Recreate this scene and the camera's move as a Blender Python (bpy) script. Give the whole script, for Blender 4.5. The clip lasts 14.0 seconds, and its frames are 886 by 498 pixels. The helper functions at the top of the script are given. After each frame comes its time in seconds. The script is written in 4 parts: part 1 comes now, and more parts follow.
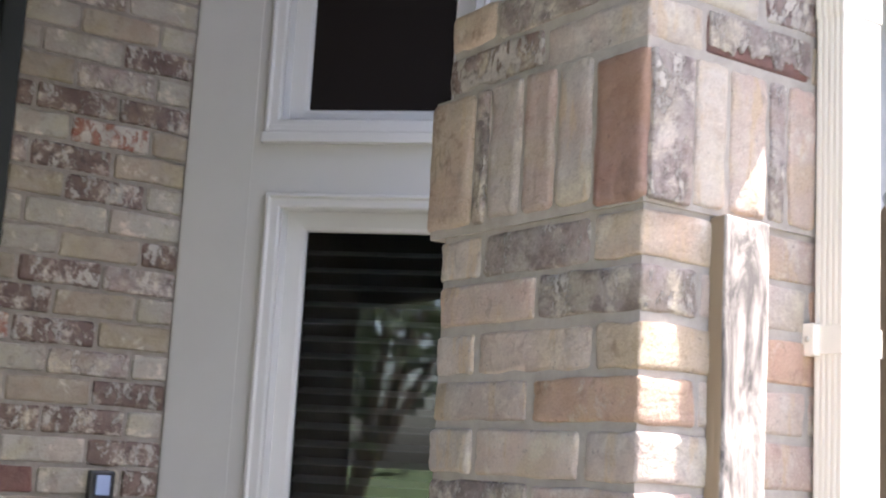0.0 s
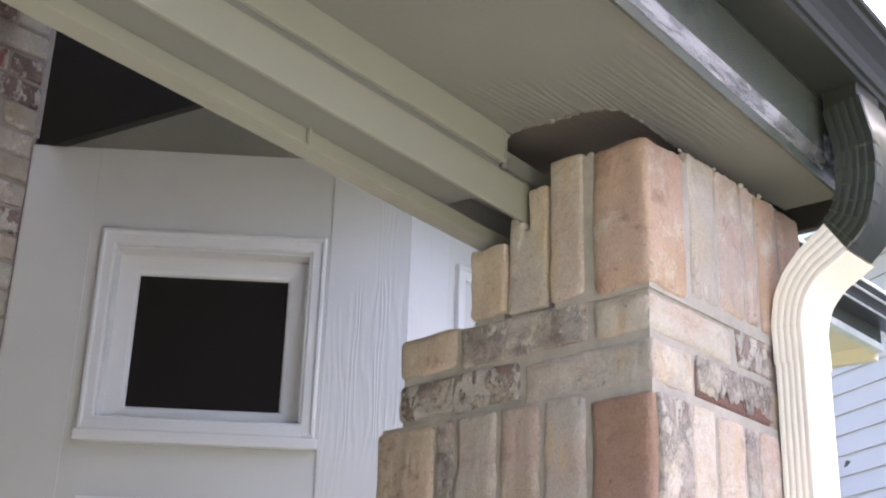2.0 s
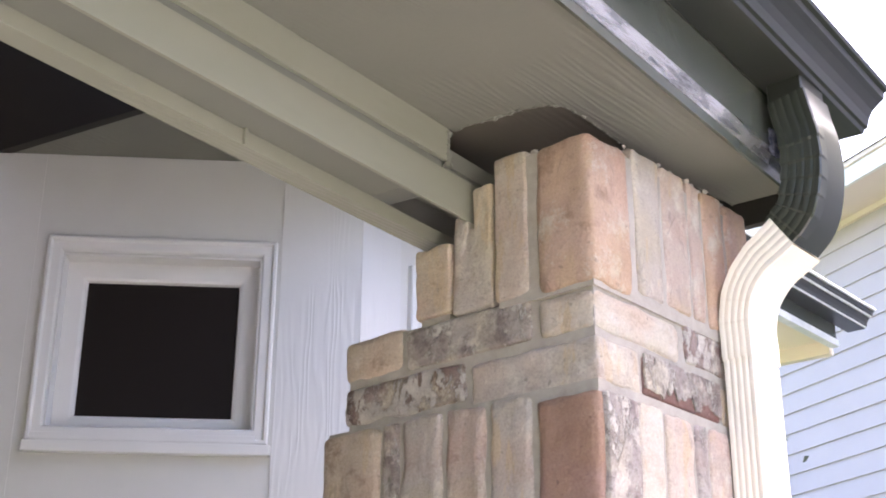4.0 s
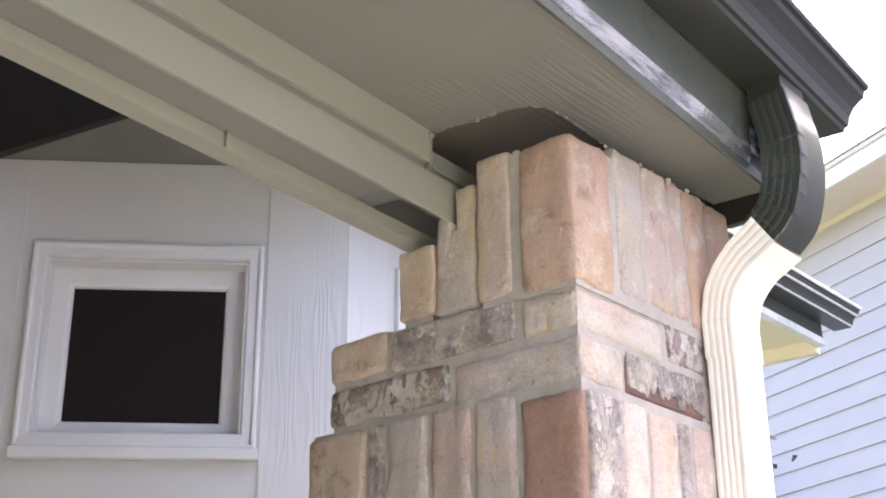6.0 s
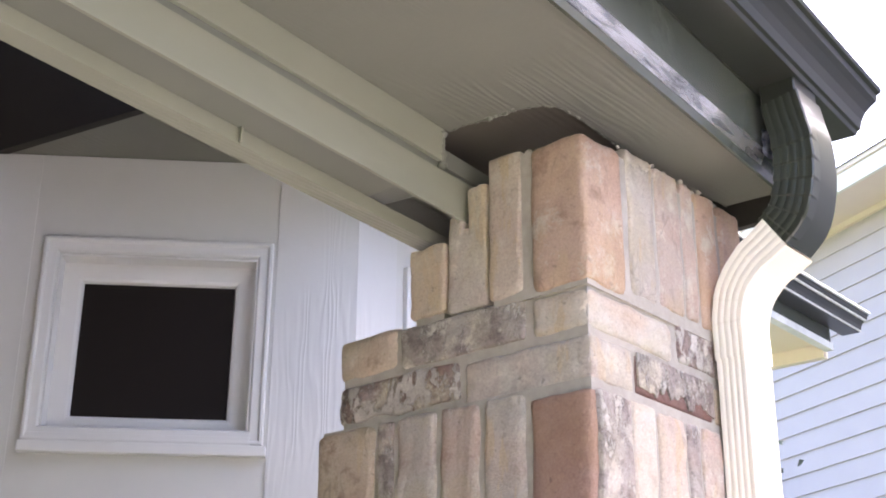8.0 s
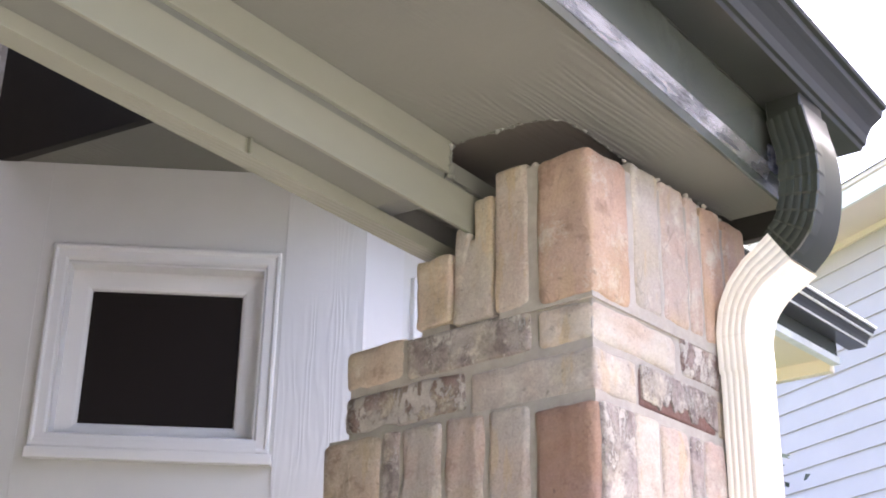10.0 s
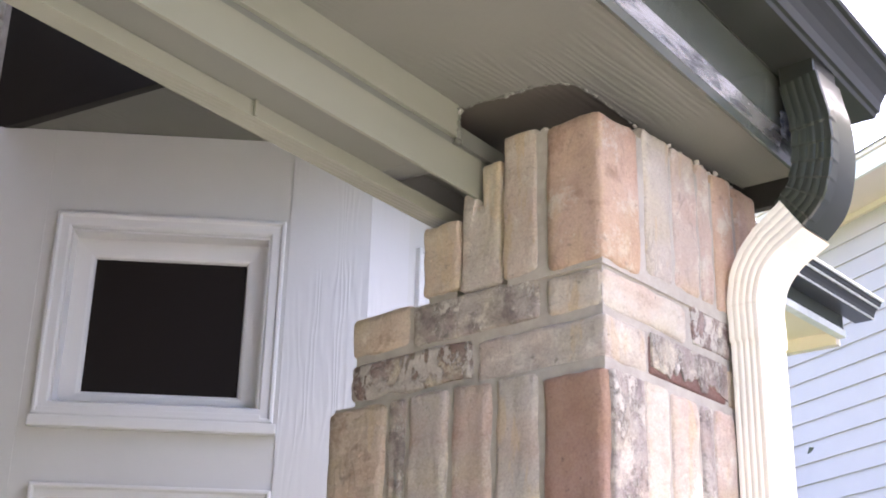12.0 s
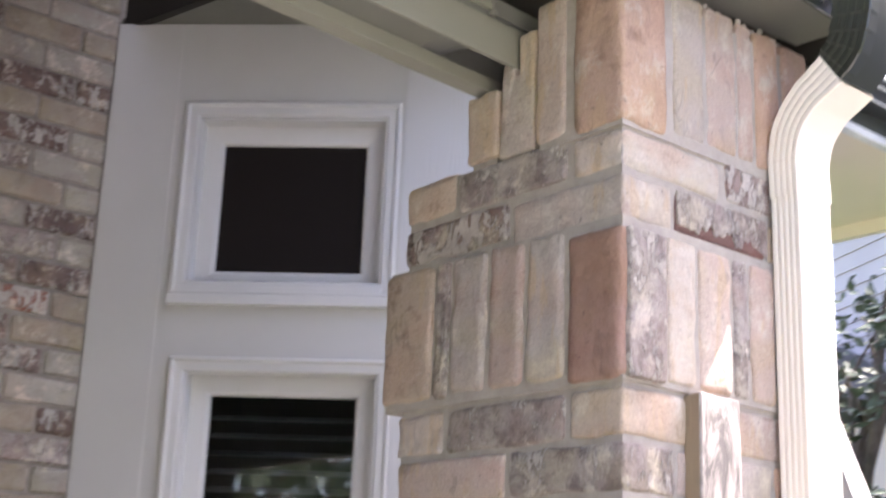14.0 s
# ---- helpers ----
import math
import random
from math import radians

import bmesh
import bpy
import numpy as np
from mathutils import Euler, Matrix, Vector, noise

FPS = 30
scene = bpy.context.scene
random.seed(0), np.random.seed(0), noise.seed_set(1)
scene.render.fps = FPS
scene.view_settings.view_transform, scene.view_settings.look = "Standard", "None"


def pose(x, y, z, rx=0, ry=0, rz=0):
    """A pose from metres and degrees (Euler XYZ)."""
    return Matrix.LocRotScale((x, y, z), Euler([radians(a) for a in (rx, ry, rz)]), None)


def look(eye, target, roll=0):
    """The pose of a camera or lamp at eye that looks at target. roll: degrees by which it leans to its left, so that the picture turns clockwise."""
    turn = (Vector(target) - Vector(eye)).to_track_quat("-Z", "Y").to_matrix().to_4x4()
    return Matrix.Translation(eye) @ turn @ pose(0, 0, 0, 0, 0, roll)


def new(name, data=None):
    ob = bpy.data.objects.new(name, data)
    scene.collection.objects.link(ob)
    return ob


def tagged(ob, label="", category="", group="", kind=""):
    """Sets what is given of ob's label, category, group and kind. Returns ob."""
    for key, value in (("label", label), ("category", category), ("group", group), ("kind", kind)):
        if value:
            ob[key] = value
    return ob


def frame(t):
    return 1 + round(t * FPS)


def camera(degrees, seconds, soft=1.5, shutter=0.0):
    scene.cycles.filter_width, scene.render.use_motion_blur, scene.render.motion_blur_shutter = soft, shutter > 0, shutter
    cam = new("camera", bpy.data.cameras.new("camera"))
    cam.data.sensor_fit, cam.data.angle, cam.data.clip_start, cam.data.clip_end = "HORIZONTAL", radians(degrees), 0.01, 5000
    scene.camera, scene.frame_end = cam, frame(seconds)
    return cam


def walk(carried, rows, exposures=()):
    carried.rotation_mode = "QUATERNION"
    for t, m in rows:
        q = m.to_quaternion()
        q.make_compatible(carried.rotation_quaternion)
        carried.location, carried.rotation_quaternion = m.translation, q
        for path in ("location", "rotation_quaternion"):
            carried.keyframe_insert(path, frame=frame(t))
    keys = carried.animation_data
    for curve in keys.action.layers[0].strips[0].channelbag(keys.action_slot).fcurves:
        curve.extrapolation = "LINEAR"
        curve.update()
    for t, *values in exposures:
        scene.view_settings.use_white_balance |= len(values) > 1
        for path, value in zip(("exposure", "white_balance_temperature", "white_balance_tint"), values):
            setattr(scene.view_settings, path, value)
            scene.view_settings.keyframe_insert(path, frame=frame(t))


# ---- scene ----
cam = camera(36.9, 14.0, soft=1.9, shutter=0.45)

EXPOSURE = [(0, 2.39, 6440, 16), (1.5, 2.48, 6470, 16), (2.5, 2.65, 6520, 19), (3.5, 2.76, 6570, 21), (8, 2.74, 6570, 21), (11, 2.80, 6570, 21), (13.5, 2.72, 6560, 21), (14, 2.50, 6500, 22)]
PATH = [
    (0, (1.157, -1.078, 1.445), (-0.473, 0.036, 1.767), 3.2),
    (0.3, (1.022, -1.094, 1.468), (-0.540, 0.110, 1.797), 3.2),
    (0.5, (0.979, -1.111, 1.463), (-0.507, 0.152, 1.903), 3.2),
    (1, (0.885, -1.211, 1.505), (-0.466, 0.156, 2.06), 1.4),
    (1.5, (0.863, -1.292, 1.51), (-0.402, 0.103, 2.184), 1.8),
    (2, (0.857, -1.321, 1.521), (-0.396, 0.05, 2.263), 1.9),
    (2.5, (0.867, -1.319, 1.525), (-0.369, 0.05, 2.298), 1.8),
    (3, (0.867, -1.307, 1.526), (-0.369, 0.073, 2.279), 1.3),
    (3.5, (0.858, -1.289, 1.528), (-0.362, 0.11, 2.272), 0.8),
    (6, (0.866, -1.284, 1.523), (-0.328, 0.134, 2.275), -0.4),
    (6.5, (0.874, -1.289, 1.522), (-0.324, 0.128, 2.268), -0.3),
    (7, (0.872, -1.291, 1.52), (-0.321, 0.119, 2.286), 0.2),
    (7.5, (0.872, -1.297, 1.515), (-0.347, 0.093, 2.277), 0.7),
    (8, (0.864, -1.29, 1.518), (-0.338, 0.12, 2.271), 0.4),
    (10.5, (0.875, -1.299, 1.514), (-0.332, 0.098, 2.283), 1.2),
    (11, (0.865, -1.294, 1.517), (-0.332, 0.118, 2.273), 1.5),
    (11.5, (0.854, -1.285, 1.514), (-0.366, 0.127, 2.233), 1.3),
    (12, (0.853, -1.282, 1.514), (-0.368, 0.124, 2.244), 1.4),
    (12.5, (0.857, -1.286, 1.514), (-0.359, 0.122, 2.247), 1.3),
    (13, (0.869, -1.285, 1.511), (-0.351, 0.133, 2.218), 1.3),
    (13.5, (0.917, -1.276, 1.495), (-0.367, 0.113, 2.145), 1.9),
    (14, (1.051, -1.189, 1.471), (-0.41, 0.059, 2.027), 2.2),
]
walk(cam, [(t, look(eye, target, roll)) for t, eye, target, roll in PATH], EXPOSURE)

# ---------------------------------------------------------------- light
SUN = Vector((1.0, 2.2, 3.9)).normalized()
world = bpy.data.worlds.new("world")
scene.world = world
world.use_nodes = True
wn = world.node_tree
sky = wn.nodes.new("ShaderNodeTexSky")
sky.sky_type = "NISHITA"
sky.sun_disc = False
sky.dust_density = 4.0
sky.sun_elevation = math.asin(SUN.z)
sky.sun_rotation = math.atan2(SUN.x, SUN.y)
wn.links.new(sky.outputs[0], wn.nodes["Background"].inputs[0])
wn.nodes["Background"].inputs[1].default_value = 0.15
lamp = bpy.data.lights.new("sun", "SUN")
lamp.energy, lamp.angle, lamp.color = 4.5, radians(0.6), (1.0, 0.95, 0.88)
sun = new("sun", lamp)
sun.matrix_world = look((0, 0, 0), tuple(-SUN))

# ---------------------------------------------------------------- materials


def material(name, rough=0.8, metal=0.0):
    m = bpy.data.materials.new(name)
    m.use_nodes = True
    b = m.node_tree.nodes["Principled BSDF"]
    b.inputs["Roughness"].default_value = rough
    b.inputs["Metallic"].default_value = metal
    return m, m.node_tree, b


def node(nt, kind, **values):
    n = nt.nodes.new(kind)
    for k, v in values.items():
        n.inputs[k.replace("_", " ")].default_value = v
    return n


def noise_of(nt, scale, detail=4.0, rough=0.6, vec=None, distortion=0.0):
    n = node(nt, "ShaderNodeTexNoise", Scale=scale, Detail=detail, Roughness=rough, Distortion=distortion)
    if vec is not None:
        nt.links.new(vec, n.inputs["Vector"])
    return n.outputs["Fac"]


def ramp(nt, fac, stops):
    r = nt.nodes.new("ShaderNodeValToRGB")
    while len(r.color_ramp.elements) < len(stops):
        r.color_ramp.elements.new(0.5)
    for e, (p, c) in zip(r.color_ramp.elements, stops):
        e.position = p
        e.color = (*c, 1.0) if len(c) == 3 else c
    nt.links.new(fac, r.inputs[0])
    return r.outputs[0]


def mix(nt, fac, a, b, blend="MIX"):
    n = nt.nodes.new("ShaderNodeMix")
    n.data_type, n.blend_type = "RGBA", blend
    for sock, v in ((n.inputs[0], fac), (n.inputs[6], a), (n.inputs[7], b)):
        if isinstance(v, (int, float)):
            sock.default_value = v
        elif isinstance(v, tuple):
            sock.default_value = (*v, 1.0)
        else:
            nt.links.new(v, sock)
    return n.outputs[2]


def bump(nt, bsdf, height, strength=0.3, distance=0.002):
    n = node(nt, "ShaderNodeBump", Strength=strength, Distance=distance)
    nt.links.new(height, n.inputs["Height"])
    nt.links.new(n.outputs[0], bsdf.inputs["Normal"])


def place_vec(nt, spread=7.0, scale=(1, 1, 1)):
    """Object coordinates, moved for each piece by its random number and stretched."""
    tc = nt.nodes.new("ShaderNodeTexCoord")
    info = nt.nodes.new("ShaderNodeObjectInfo")
    mul = nt.nodes.new("ShaderNodeMath")
    mul.operation = "MULTIPLY"
    nt.links.new(info.outputs["Random"], mul.inputs[0])
    mul.inputs[1].default_value = spread
    mp = nt.nodes.new("ShaderNodeMapping")
    mp.inputs["Scale"].default_value = scale
    nt.links.new(tc.outputs["Object"], mp.inputs[0])
    nt.links.new(mul.outputs[0], mp.inputs["Location"])
    return mp.outputs[0], info.outputs["Random"]


def brick_material(name, base, second, stain, stain_at=0.60, wash=0.0, wash_color=(0.66, 0.61, 0.56), smear=0.58, ochre=0.0):
    """Tumbled brick: two tones, darker stains, pale mortar smears and, where asked, chipped whitewash."""
    m, nt, b = material(name, 0.9)
    v, rnd = place_vec(nt)
    big = noise_of(nt, 13, 4, 0.6, v)
    col = mix(nt, ramp(nt, big, [(0.38, (0, 0, 0)), (0.62, (1, 1, 1))]), base, second)
    blot = noise_of(nt, 24, 6, 0.72, v, 0.15)
    col = mix(nt, ramp(nt, blot, [(stain_at - 0.05, (0, 0, 0)), (stain_at + 0.08, (0.9, 0.9, 0.9))]), col, stain)
    smears = noise_of(nt, 15, 7, 0.74, v, 0.2)
    col = mix(nt, ramp(nt, smears, [(smear - 0.06, (0, 0, 0)), (smear + 0.05, (0.9, 0.9, 0.9))]), col, (0.71, 0.65, 0.58))
    tint = noise_of(nt, 8, 3, 0.55, v, 0.4)
    col = mix(nt, 1.0, col, ramp(nt, tint, [(0.36, (1.0, 0.93, 0.90)), (0.5, (1.0, 1.0, 1.0)), (0.64, (1.0, 0.98, 0.87))]), "MULTIPLY")
    if ochre:
        tall = nt.nodes.new("ShaderNodeMapping")
        tall.inputs["Scale"].default_value = (1, 1, 0.22)
        nt.links.new(v, tall.inputs[0])
        streak = noise_of(nt, 34, 4, 0.6, tall.outputs[0])
        col = mix(nt, ramp(nt, streak, [(0.57, (0, 0, 0)), (0.63, (ochre, ochre, ochre))]), col, (0.64, 0.48, 0.30))
    if wash:
        flow = nt.nodes.new("ShaderNodeMapping")
        flow.inputs["Scale"].default_value = (1, 1, 0.6)
        nt.links.new(v, flow.inputs[0])
        patch = noise_of(nt, 30, 9, 0.76, flow.outputs[0], 0.1)
        coat_mask = ramp(nt, patch, [(wash - 0.012, (0, 0, 0)), (wash + 0.012, (1, 1, 1))])
        wash_tone = mix(nt, ramp(nt, noise_of(nt, 20, 4, 0.6, v), [(0.4, (0, 0, 0)), (0.6, (1, 1, 1))]), tuple(c * 0.80 for c in wash_color), wash_color)
        col = mix(nt, coat_mask, col, wash_tone)
    longer = nt.nodes.new("ShaderNodeMapping")
    longer.inputs["Scale"].default_value = (1, 1, 0.45)
    nt.links.new(v, longer.inputs[0])
    line = noise_of(nt, 12, 3, 0.55, longer.outputs[0], 0.1)
    where = noise_of(nt, 9, 2, 0.5, v)
    crack = mix(nt, 1.0, ramp(nt, line, [(0.490, (0, 0, 0)), (0.498, (1, 1, 1)), (0.502, (1, 1, 1)), (0.510, (0, 0, 0))]), ramp(nt, where, [(0.56, (0, 0, 0)), (0.66, (0.40, 0.40, 0.40))]), "MULTIPLY")
    col = mix(nt, crack, col, tuple(c * 0.35 for c in base))
    grain = noise_of(nt, 300, 4, 0.7, v)
    col = mix(nt, 0.45, col, ramp(nt, grain, [(0.28, (0.50, 0.48, 0.46)), (0.6, (1, 1, 1))]), "MULTIPLY")
    pits = noise_of(nt, 85, 4, 0.65, v)
    col = mix(nt, ramp(nt, pits, [(0.64, (0, 0, 0)), (0.71, (0.7, 0.7, 0.7))]), col, tuple(c * 0.42 for c in base))
    tone = ramp(nt, rnd, [(0.0, (0.86, 0.85, 0.85)), (1.0, (1.0, 1.0, 1.0))])
    col = mix(nt, 1.0, col, tone, "MULTIPLY")
    nt.links.new(col, b.inputs["Base Color"])
    rough = noise_of(nt, 70, 9, 0.72, v, 0.1)
    lump = noise_of(nt, 18, 3, 0.5, v)
    relief = mix(nt, 0.45, rough, lump)
    if wash:
        relief = mix(nt, 0.22, relief, coat_mask)
    bump(nt, b, relief, 1.0, 0.012)
    nt.links.new(ramp(nt, smears, [(0.40, (0.72, 0.72, 0.72)), (0.62, (0.42, 0.42, 0.42))]), b.inputs["Roughness"])
    return m


BUFF = brick_material("buff_brick", (0.67, 0.57, 0.495), (0.61, 0.50, 0.44), (0.48, 0.385, 0.325), ochre=0.6)
# Buff brick with sun glare put into its colour, for two column bricks
SUNLIT_BUFF = brick_material("sunlit_buff_brick", (0.72, 0.63, 0.54), (0.65, 0.56, 0.47), (0.52, 0.43, 0.35), smear=0.49, ochre=0.6)
TAN = brick_material("tan_brick", (0.57, 0.46, 0.37), (0.61, 0.505, 0.415), (0.38, 0.28, 0.21), smear=0.63, ochre=0.4)
GREY = brick_material("greyish_brick", (0.59, 0.52, 0.47), (0.53, 0.47, 0.43), (0.45, 0.37, 0.33), ochre=0.5)
PINK = brick_material("pinkish_brick", (0.60, 0.465, 0.405), (0.56, 0.455, 0.40), (0.46, 0.34, 0.29), ochre=0.5)
ORANGE = brick_material("burnt_orange_brick", (0.375, 0.225, 0.18), (0.44, 0.285, 0.235), (0.27, 0.16, 0.13), smear=0.72)
SALMON = brick_material("salmon_brick", (0.63, 0.445, 0.35), (0.56, 0.39, 0.305), (0.41, 0.27, 0.205), smear=0.62, ochre=0.3)
MOTTLED = brick_material("whitewashed_dark_brick", (0.26, 0.165, 0.15), (0.38, 0.31, 0.29), (0.15, 0.10, 0.10), 0.58, 0.49, (0.64, 0.58, 0.54))
STREAKED = brick_material("grey_streaked_brick", (0.36, 0.30, 0.285), (0.47, 0.42, 0.39), (0.21, 0.17, 0.165), 0.52, 0.56)
DARK_RED = brick_material("dark_red_brick", (0.24, 0.12, 0.105), (0.21, 0.115, 0.10), (0.15, 0.07, 0.06), smear=0.85)
REDDISH = brick_material("red_whitewashed_brick", (0.33, 0.12, 0.085), (0.38, 0.19, 0.14), (0.22, 0.10, 0.08), 0.62, 0.50)

# Greyer wall-only bricks, bases also darkened for the shade under the porch roof
SHADED_ASH = brick_material("shaded_ash_grey_brick", (0.40, 0.375, 0.335), (0.46, 0.435, 0.39), (0.31, 0.275, 0.24), smear=0.60)
SHADED_STRAW = brick_material("shaded_straw_grey_brick", (0.42, 0.37, 0.30), (0.36, 0.31, 0.255), (0.28, 0.235, 0.195), smear=0.64)
UMBER = brick_material("chipped_umber_brick", (0.15, 0.10, 0.088), (0.23, 0.165, 0.145), (0.09, 0.065, 0.06), 0.58, 0.545, (0.56, 0.53, 0.49))
MORTAR, nt, b = material("mortar", 0.95)
v, _ = place_vec(nt)
nt.links.new(ramp(nt, noise_of(nt, 30, 6, 0.7, v), [(0.3, (0.335, 0.298, 0.265)), (0.7, (0.44, 0.40, 0.362))]), b.inputs["Base Color"])
bump(nt, b, noise_of(nt, 180, 6, 0.7, v), 0.6, 0.003)


WALL_MORTAR, nt, b = material("grey_wall_mortar", 0.95)
v, _ = place_vec(nt)
nt.links.new(ramp(nt, noise_of(nt, 30, 6, 0.7, v), [(0.3, (0.22, 0.195, 0.175)), (0.7, (0.34, 0.31, 0.28))]), b.inputs["Base Color"])
bump(nt, b, noise_of(nt, 180, 6, 0.7, v), 0.6, 0.003)


def paint_material(name, low, high, rough=0.5, grain=0.0, axis=(1, 1, 1), strength=0.12, coat=0.0, dirt=0.0, relief=0.5, warp=7.0):
    """Painted board: slight mottling, brush bump and, where asked, pressed wood grain along one axis."""
    m, nt, b = material(name, rough)
    tc = nt.nodes.new("ShaderNodeTexCoord")
    v = tc.outputs["Object"]
    col = ramp(nt, noise_of(nt, 2.3, 5, 0.6, v), [(0.3, low), (0.7, high)])
    if dirt:
        spots = noise_of(nt, 60, 5, 0.75, v)
        col = mix(nt, ramp(nt, spots, [(0.66, (0, 0, 0)), (0.74, (dirt, dirt, dirt))]), col, (0.16, 0.13, 0.09))
    nt.links.new(col, b.inputs["Base Color"])
    b.inputs["Coat Weight"].default_value = coat
    fine = noise_of(nt, 90, 5, 0.7, v)
    if grain:
        mp = nt.nodes.new("ShaderNodeMapping")
        mp.inputs["Scale"].default_value = axis
        nt.links.new(v, mp.inputs[0])
        w = node(nt, "ShaderNodeTexWave", Scale=grain, Distortion=warp, Detail=2.0, Detail_Scale=0.7)
        w.wave_type = "BANDS"
        w.bands_direction = "X"
        nt.links.new(mp.outputs[0], w.inputs["Vector"])
        mask = noise_of(nt, 3.5, 3, 0.5, v)
        gr = mix(nt, ramp(nt, mask, [(0.42, (0, 0, 0)), (0.6, (1, 1, 1))]), (0.5, 0.5, 0.5), w.outputs["Color"])
        fine = mix(nt, 0.22, gr, fine)
    bump(nt, b, fine, strength if not grain else relief, 0.0015)
    return m


WHITE = paint_material("white_paint", (0.50, 0.50, 0.495), (0.545, 0.545, 0.54), 0.55)
WHITE_TRIM = paint_material("white_trim_paint", (0.585, 0.585, 0.59), (0.62, 0.62, 0.625), 0.4)
WHITE_GRAIN = paint_material("white_grained_board", (0.52, 0.52, 0.53), (0.565, 0.565, 0.575), 0.5, 27, (1, 1, 0.12), relief=0.6, warp=16.0)
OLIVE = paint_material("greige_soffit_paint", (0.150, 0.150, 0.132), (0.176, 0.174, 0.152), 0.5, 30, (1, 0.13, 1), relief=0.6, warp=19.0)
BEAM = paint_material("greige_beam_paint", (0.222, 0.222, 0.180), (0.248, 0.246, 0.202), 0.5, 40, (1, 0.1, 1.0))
# Beam paint darkened for the shaded underside and recess, with dirt specks
BEAM_SHADED = paint_material("greige_shaded_beam_paint", (0.145, 0.148, 0.130), (0.172, 0.174, 0.154), 0.5, dirt=0.35)
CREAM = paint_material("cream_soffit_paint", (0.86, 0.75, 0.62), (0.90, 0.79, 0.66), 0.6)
# Near-black brown that paints shade onto the eave end and gable panel
SHADE_PANEL = paint_material("shade_brown_panel_paint", (0.013, 0.011, 0.010), (0.019, 0.016, 0.014), 0.7)
GREEN_BLACK = paint_material("dark_green_metal_paint", (0.062, 0.070, 0.058), (0.080, 0.088, 0.074), 0.26, strength=0.05, coat=0.3)
GUTTER_PAINT = paint_material("near_black_gutter_enamel", (0.020, 0.022, 0.020), (0.028, 0.030, 0.027), 0.28, strength=0.05, coat=0.2)
GUTTER_PAINT.node_tree.nodes["Principled BSDF"].inputs["Specular Tint"].default_value = (1.0, 0.96, 0.88, 1)
GUTTER_PAINT.node_tree.nodes["Principled BSDF"].inputs["Coat Roughness"].default_value = 0.22
ELBOW_PAINT = paint_material("dark_olive_elbow_enamel", (0.028, 0.032, 0.025), (0.036, 0.040, 0.032), 0.3, strength=0.04, coat=0.15)
# Glossy edge with streaks of reflected glare painted into its base colour
GLOSSY_EDGE, nt, b = material("glare_streaked_drip_edge", 0.22, 0.85)
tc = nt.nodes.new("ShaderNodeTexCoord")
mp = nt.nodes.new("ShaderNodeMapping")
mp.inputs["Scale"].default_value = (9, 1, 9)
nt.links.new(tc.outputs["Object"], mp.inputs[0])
glare = noise_of(nt, 7, 6, 0.65, mp.outputs[0])
nt.links.new(ramp(nt, glare, [(0.36, (0.10, 0.10, 0.095)), (0.58, (0.80, 0.78, 0.74))]), b.inputs["Base Color"])
nt.links.new(ramp(nt, glare, [(0.4, (0.35, 0.35, 0.35)), (0.6, (0.16, 0.16, 0.16))]), b.inputs["Roughness"])
bump(nt, b, noise_of(nt, 40, 5, 0.7, tc.outputs["Object"]), 0.35, 0.002)
SPOUT_WHITE = paint_material("cream_white_enamel", (0.80, 0.74, 0.67), (0.84, 0.79, 0.73), 0.35, strength=0.03, dirt=0.15)
DOOR_DARK = paint_material("dark_green_door_paint", (0.010, 0.013, 0.010), (0.016, 0.020, 0.016), 0.5)
# Near-white edge colour; on the gutter beads it paints in sun highlights
PALE_EDGE, nt, b = material("near_white_edge", 0.4, 0.0)
tc = nt.nodes.new("ShaderNodeTexCoord")
nt.links.new(ramp(nt, noise_of(nt, 9, 5, 0.6, tc.outputs["Object"]), [(0.35, (0.70, 0.70, 0.70)), (0.65, (0.90, 0.90, 0.89))]), b.inputs["Base Color"])
BRIGHT_TRIM = paint_material("warm_white_trim_paint", (0.86, 0.80, 0.76), (0.90, 0.84, 0.80), 0.6)
PEACH = paint_material("pale_peach_eave_paint", (0.84, 0.68, 0.62), (0.88, 0.72, 0.66), 0.6)
SIDING = paint_material("grey_white_siding_paint", (0.54, 0.465, 0.49), (0.585, 0.505, 0.53), 0.6)
SHINGLE = paint_material("grey_shingle", (0.07, 0.065, 0.06), (0.13, 0.12, 0.11), 0.95, strength=0.9)
# Grained brown kept dark in place of shade and to cut bounced light
DIM_BOARD = paint_material("dim_brown_board", (0.075, 0.065, 0.052), (0.11, 0.095, 0.075), 0.8, 30, (1, 0.1, 1))

BOARD, nt, b = material("weathered_whitewashed_board", 0.8)
tc = nt.nodes.new("ShaderNodeTexCoord")
mp = nt.nodes.new("ShaderNodeMapping")
mp.inputs["Scale"].default_value = (1, 1, 0.3)
nt.links.new(tc.outputs["Object"], mp.inputs[0])
peel = noise_of(nt, 24, 9, 0.72, mp.outputs[0], 0.8)
col = ramp(nt, peel, [(0.40, (0.10, 0.09, 0.085)), (0.49, (0.27, 0.24, 0.22)), (0.58, (0.46, 0.42, 0.39))])
nt.links.new(col, b.inputs["Base Color"])
bump(nt, b, peel, 0.8, 0.004)
BOARD_SIDE = paint_material("bare_tan_board", (0.24, 0.175, 0.115), (0.31, 0.235, 0.16), 0.85, strength=0.4)

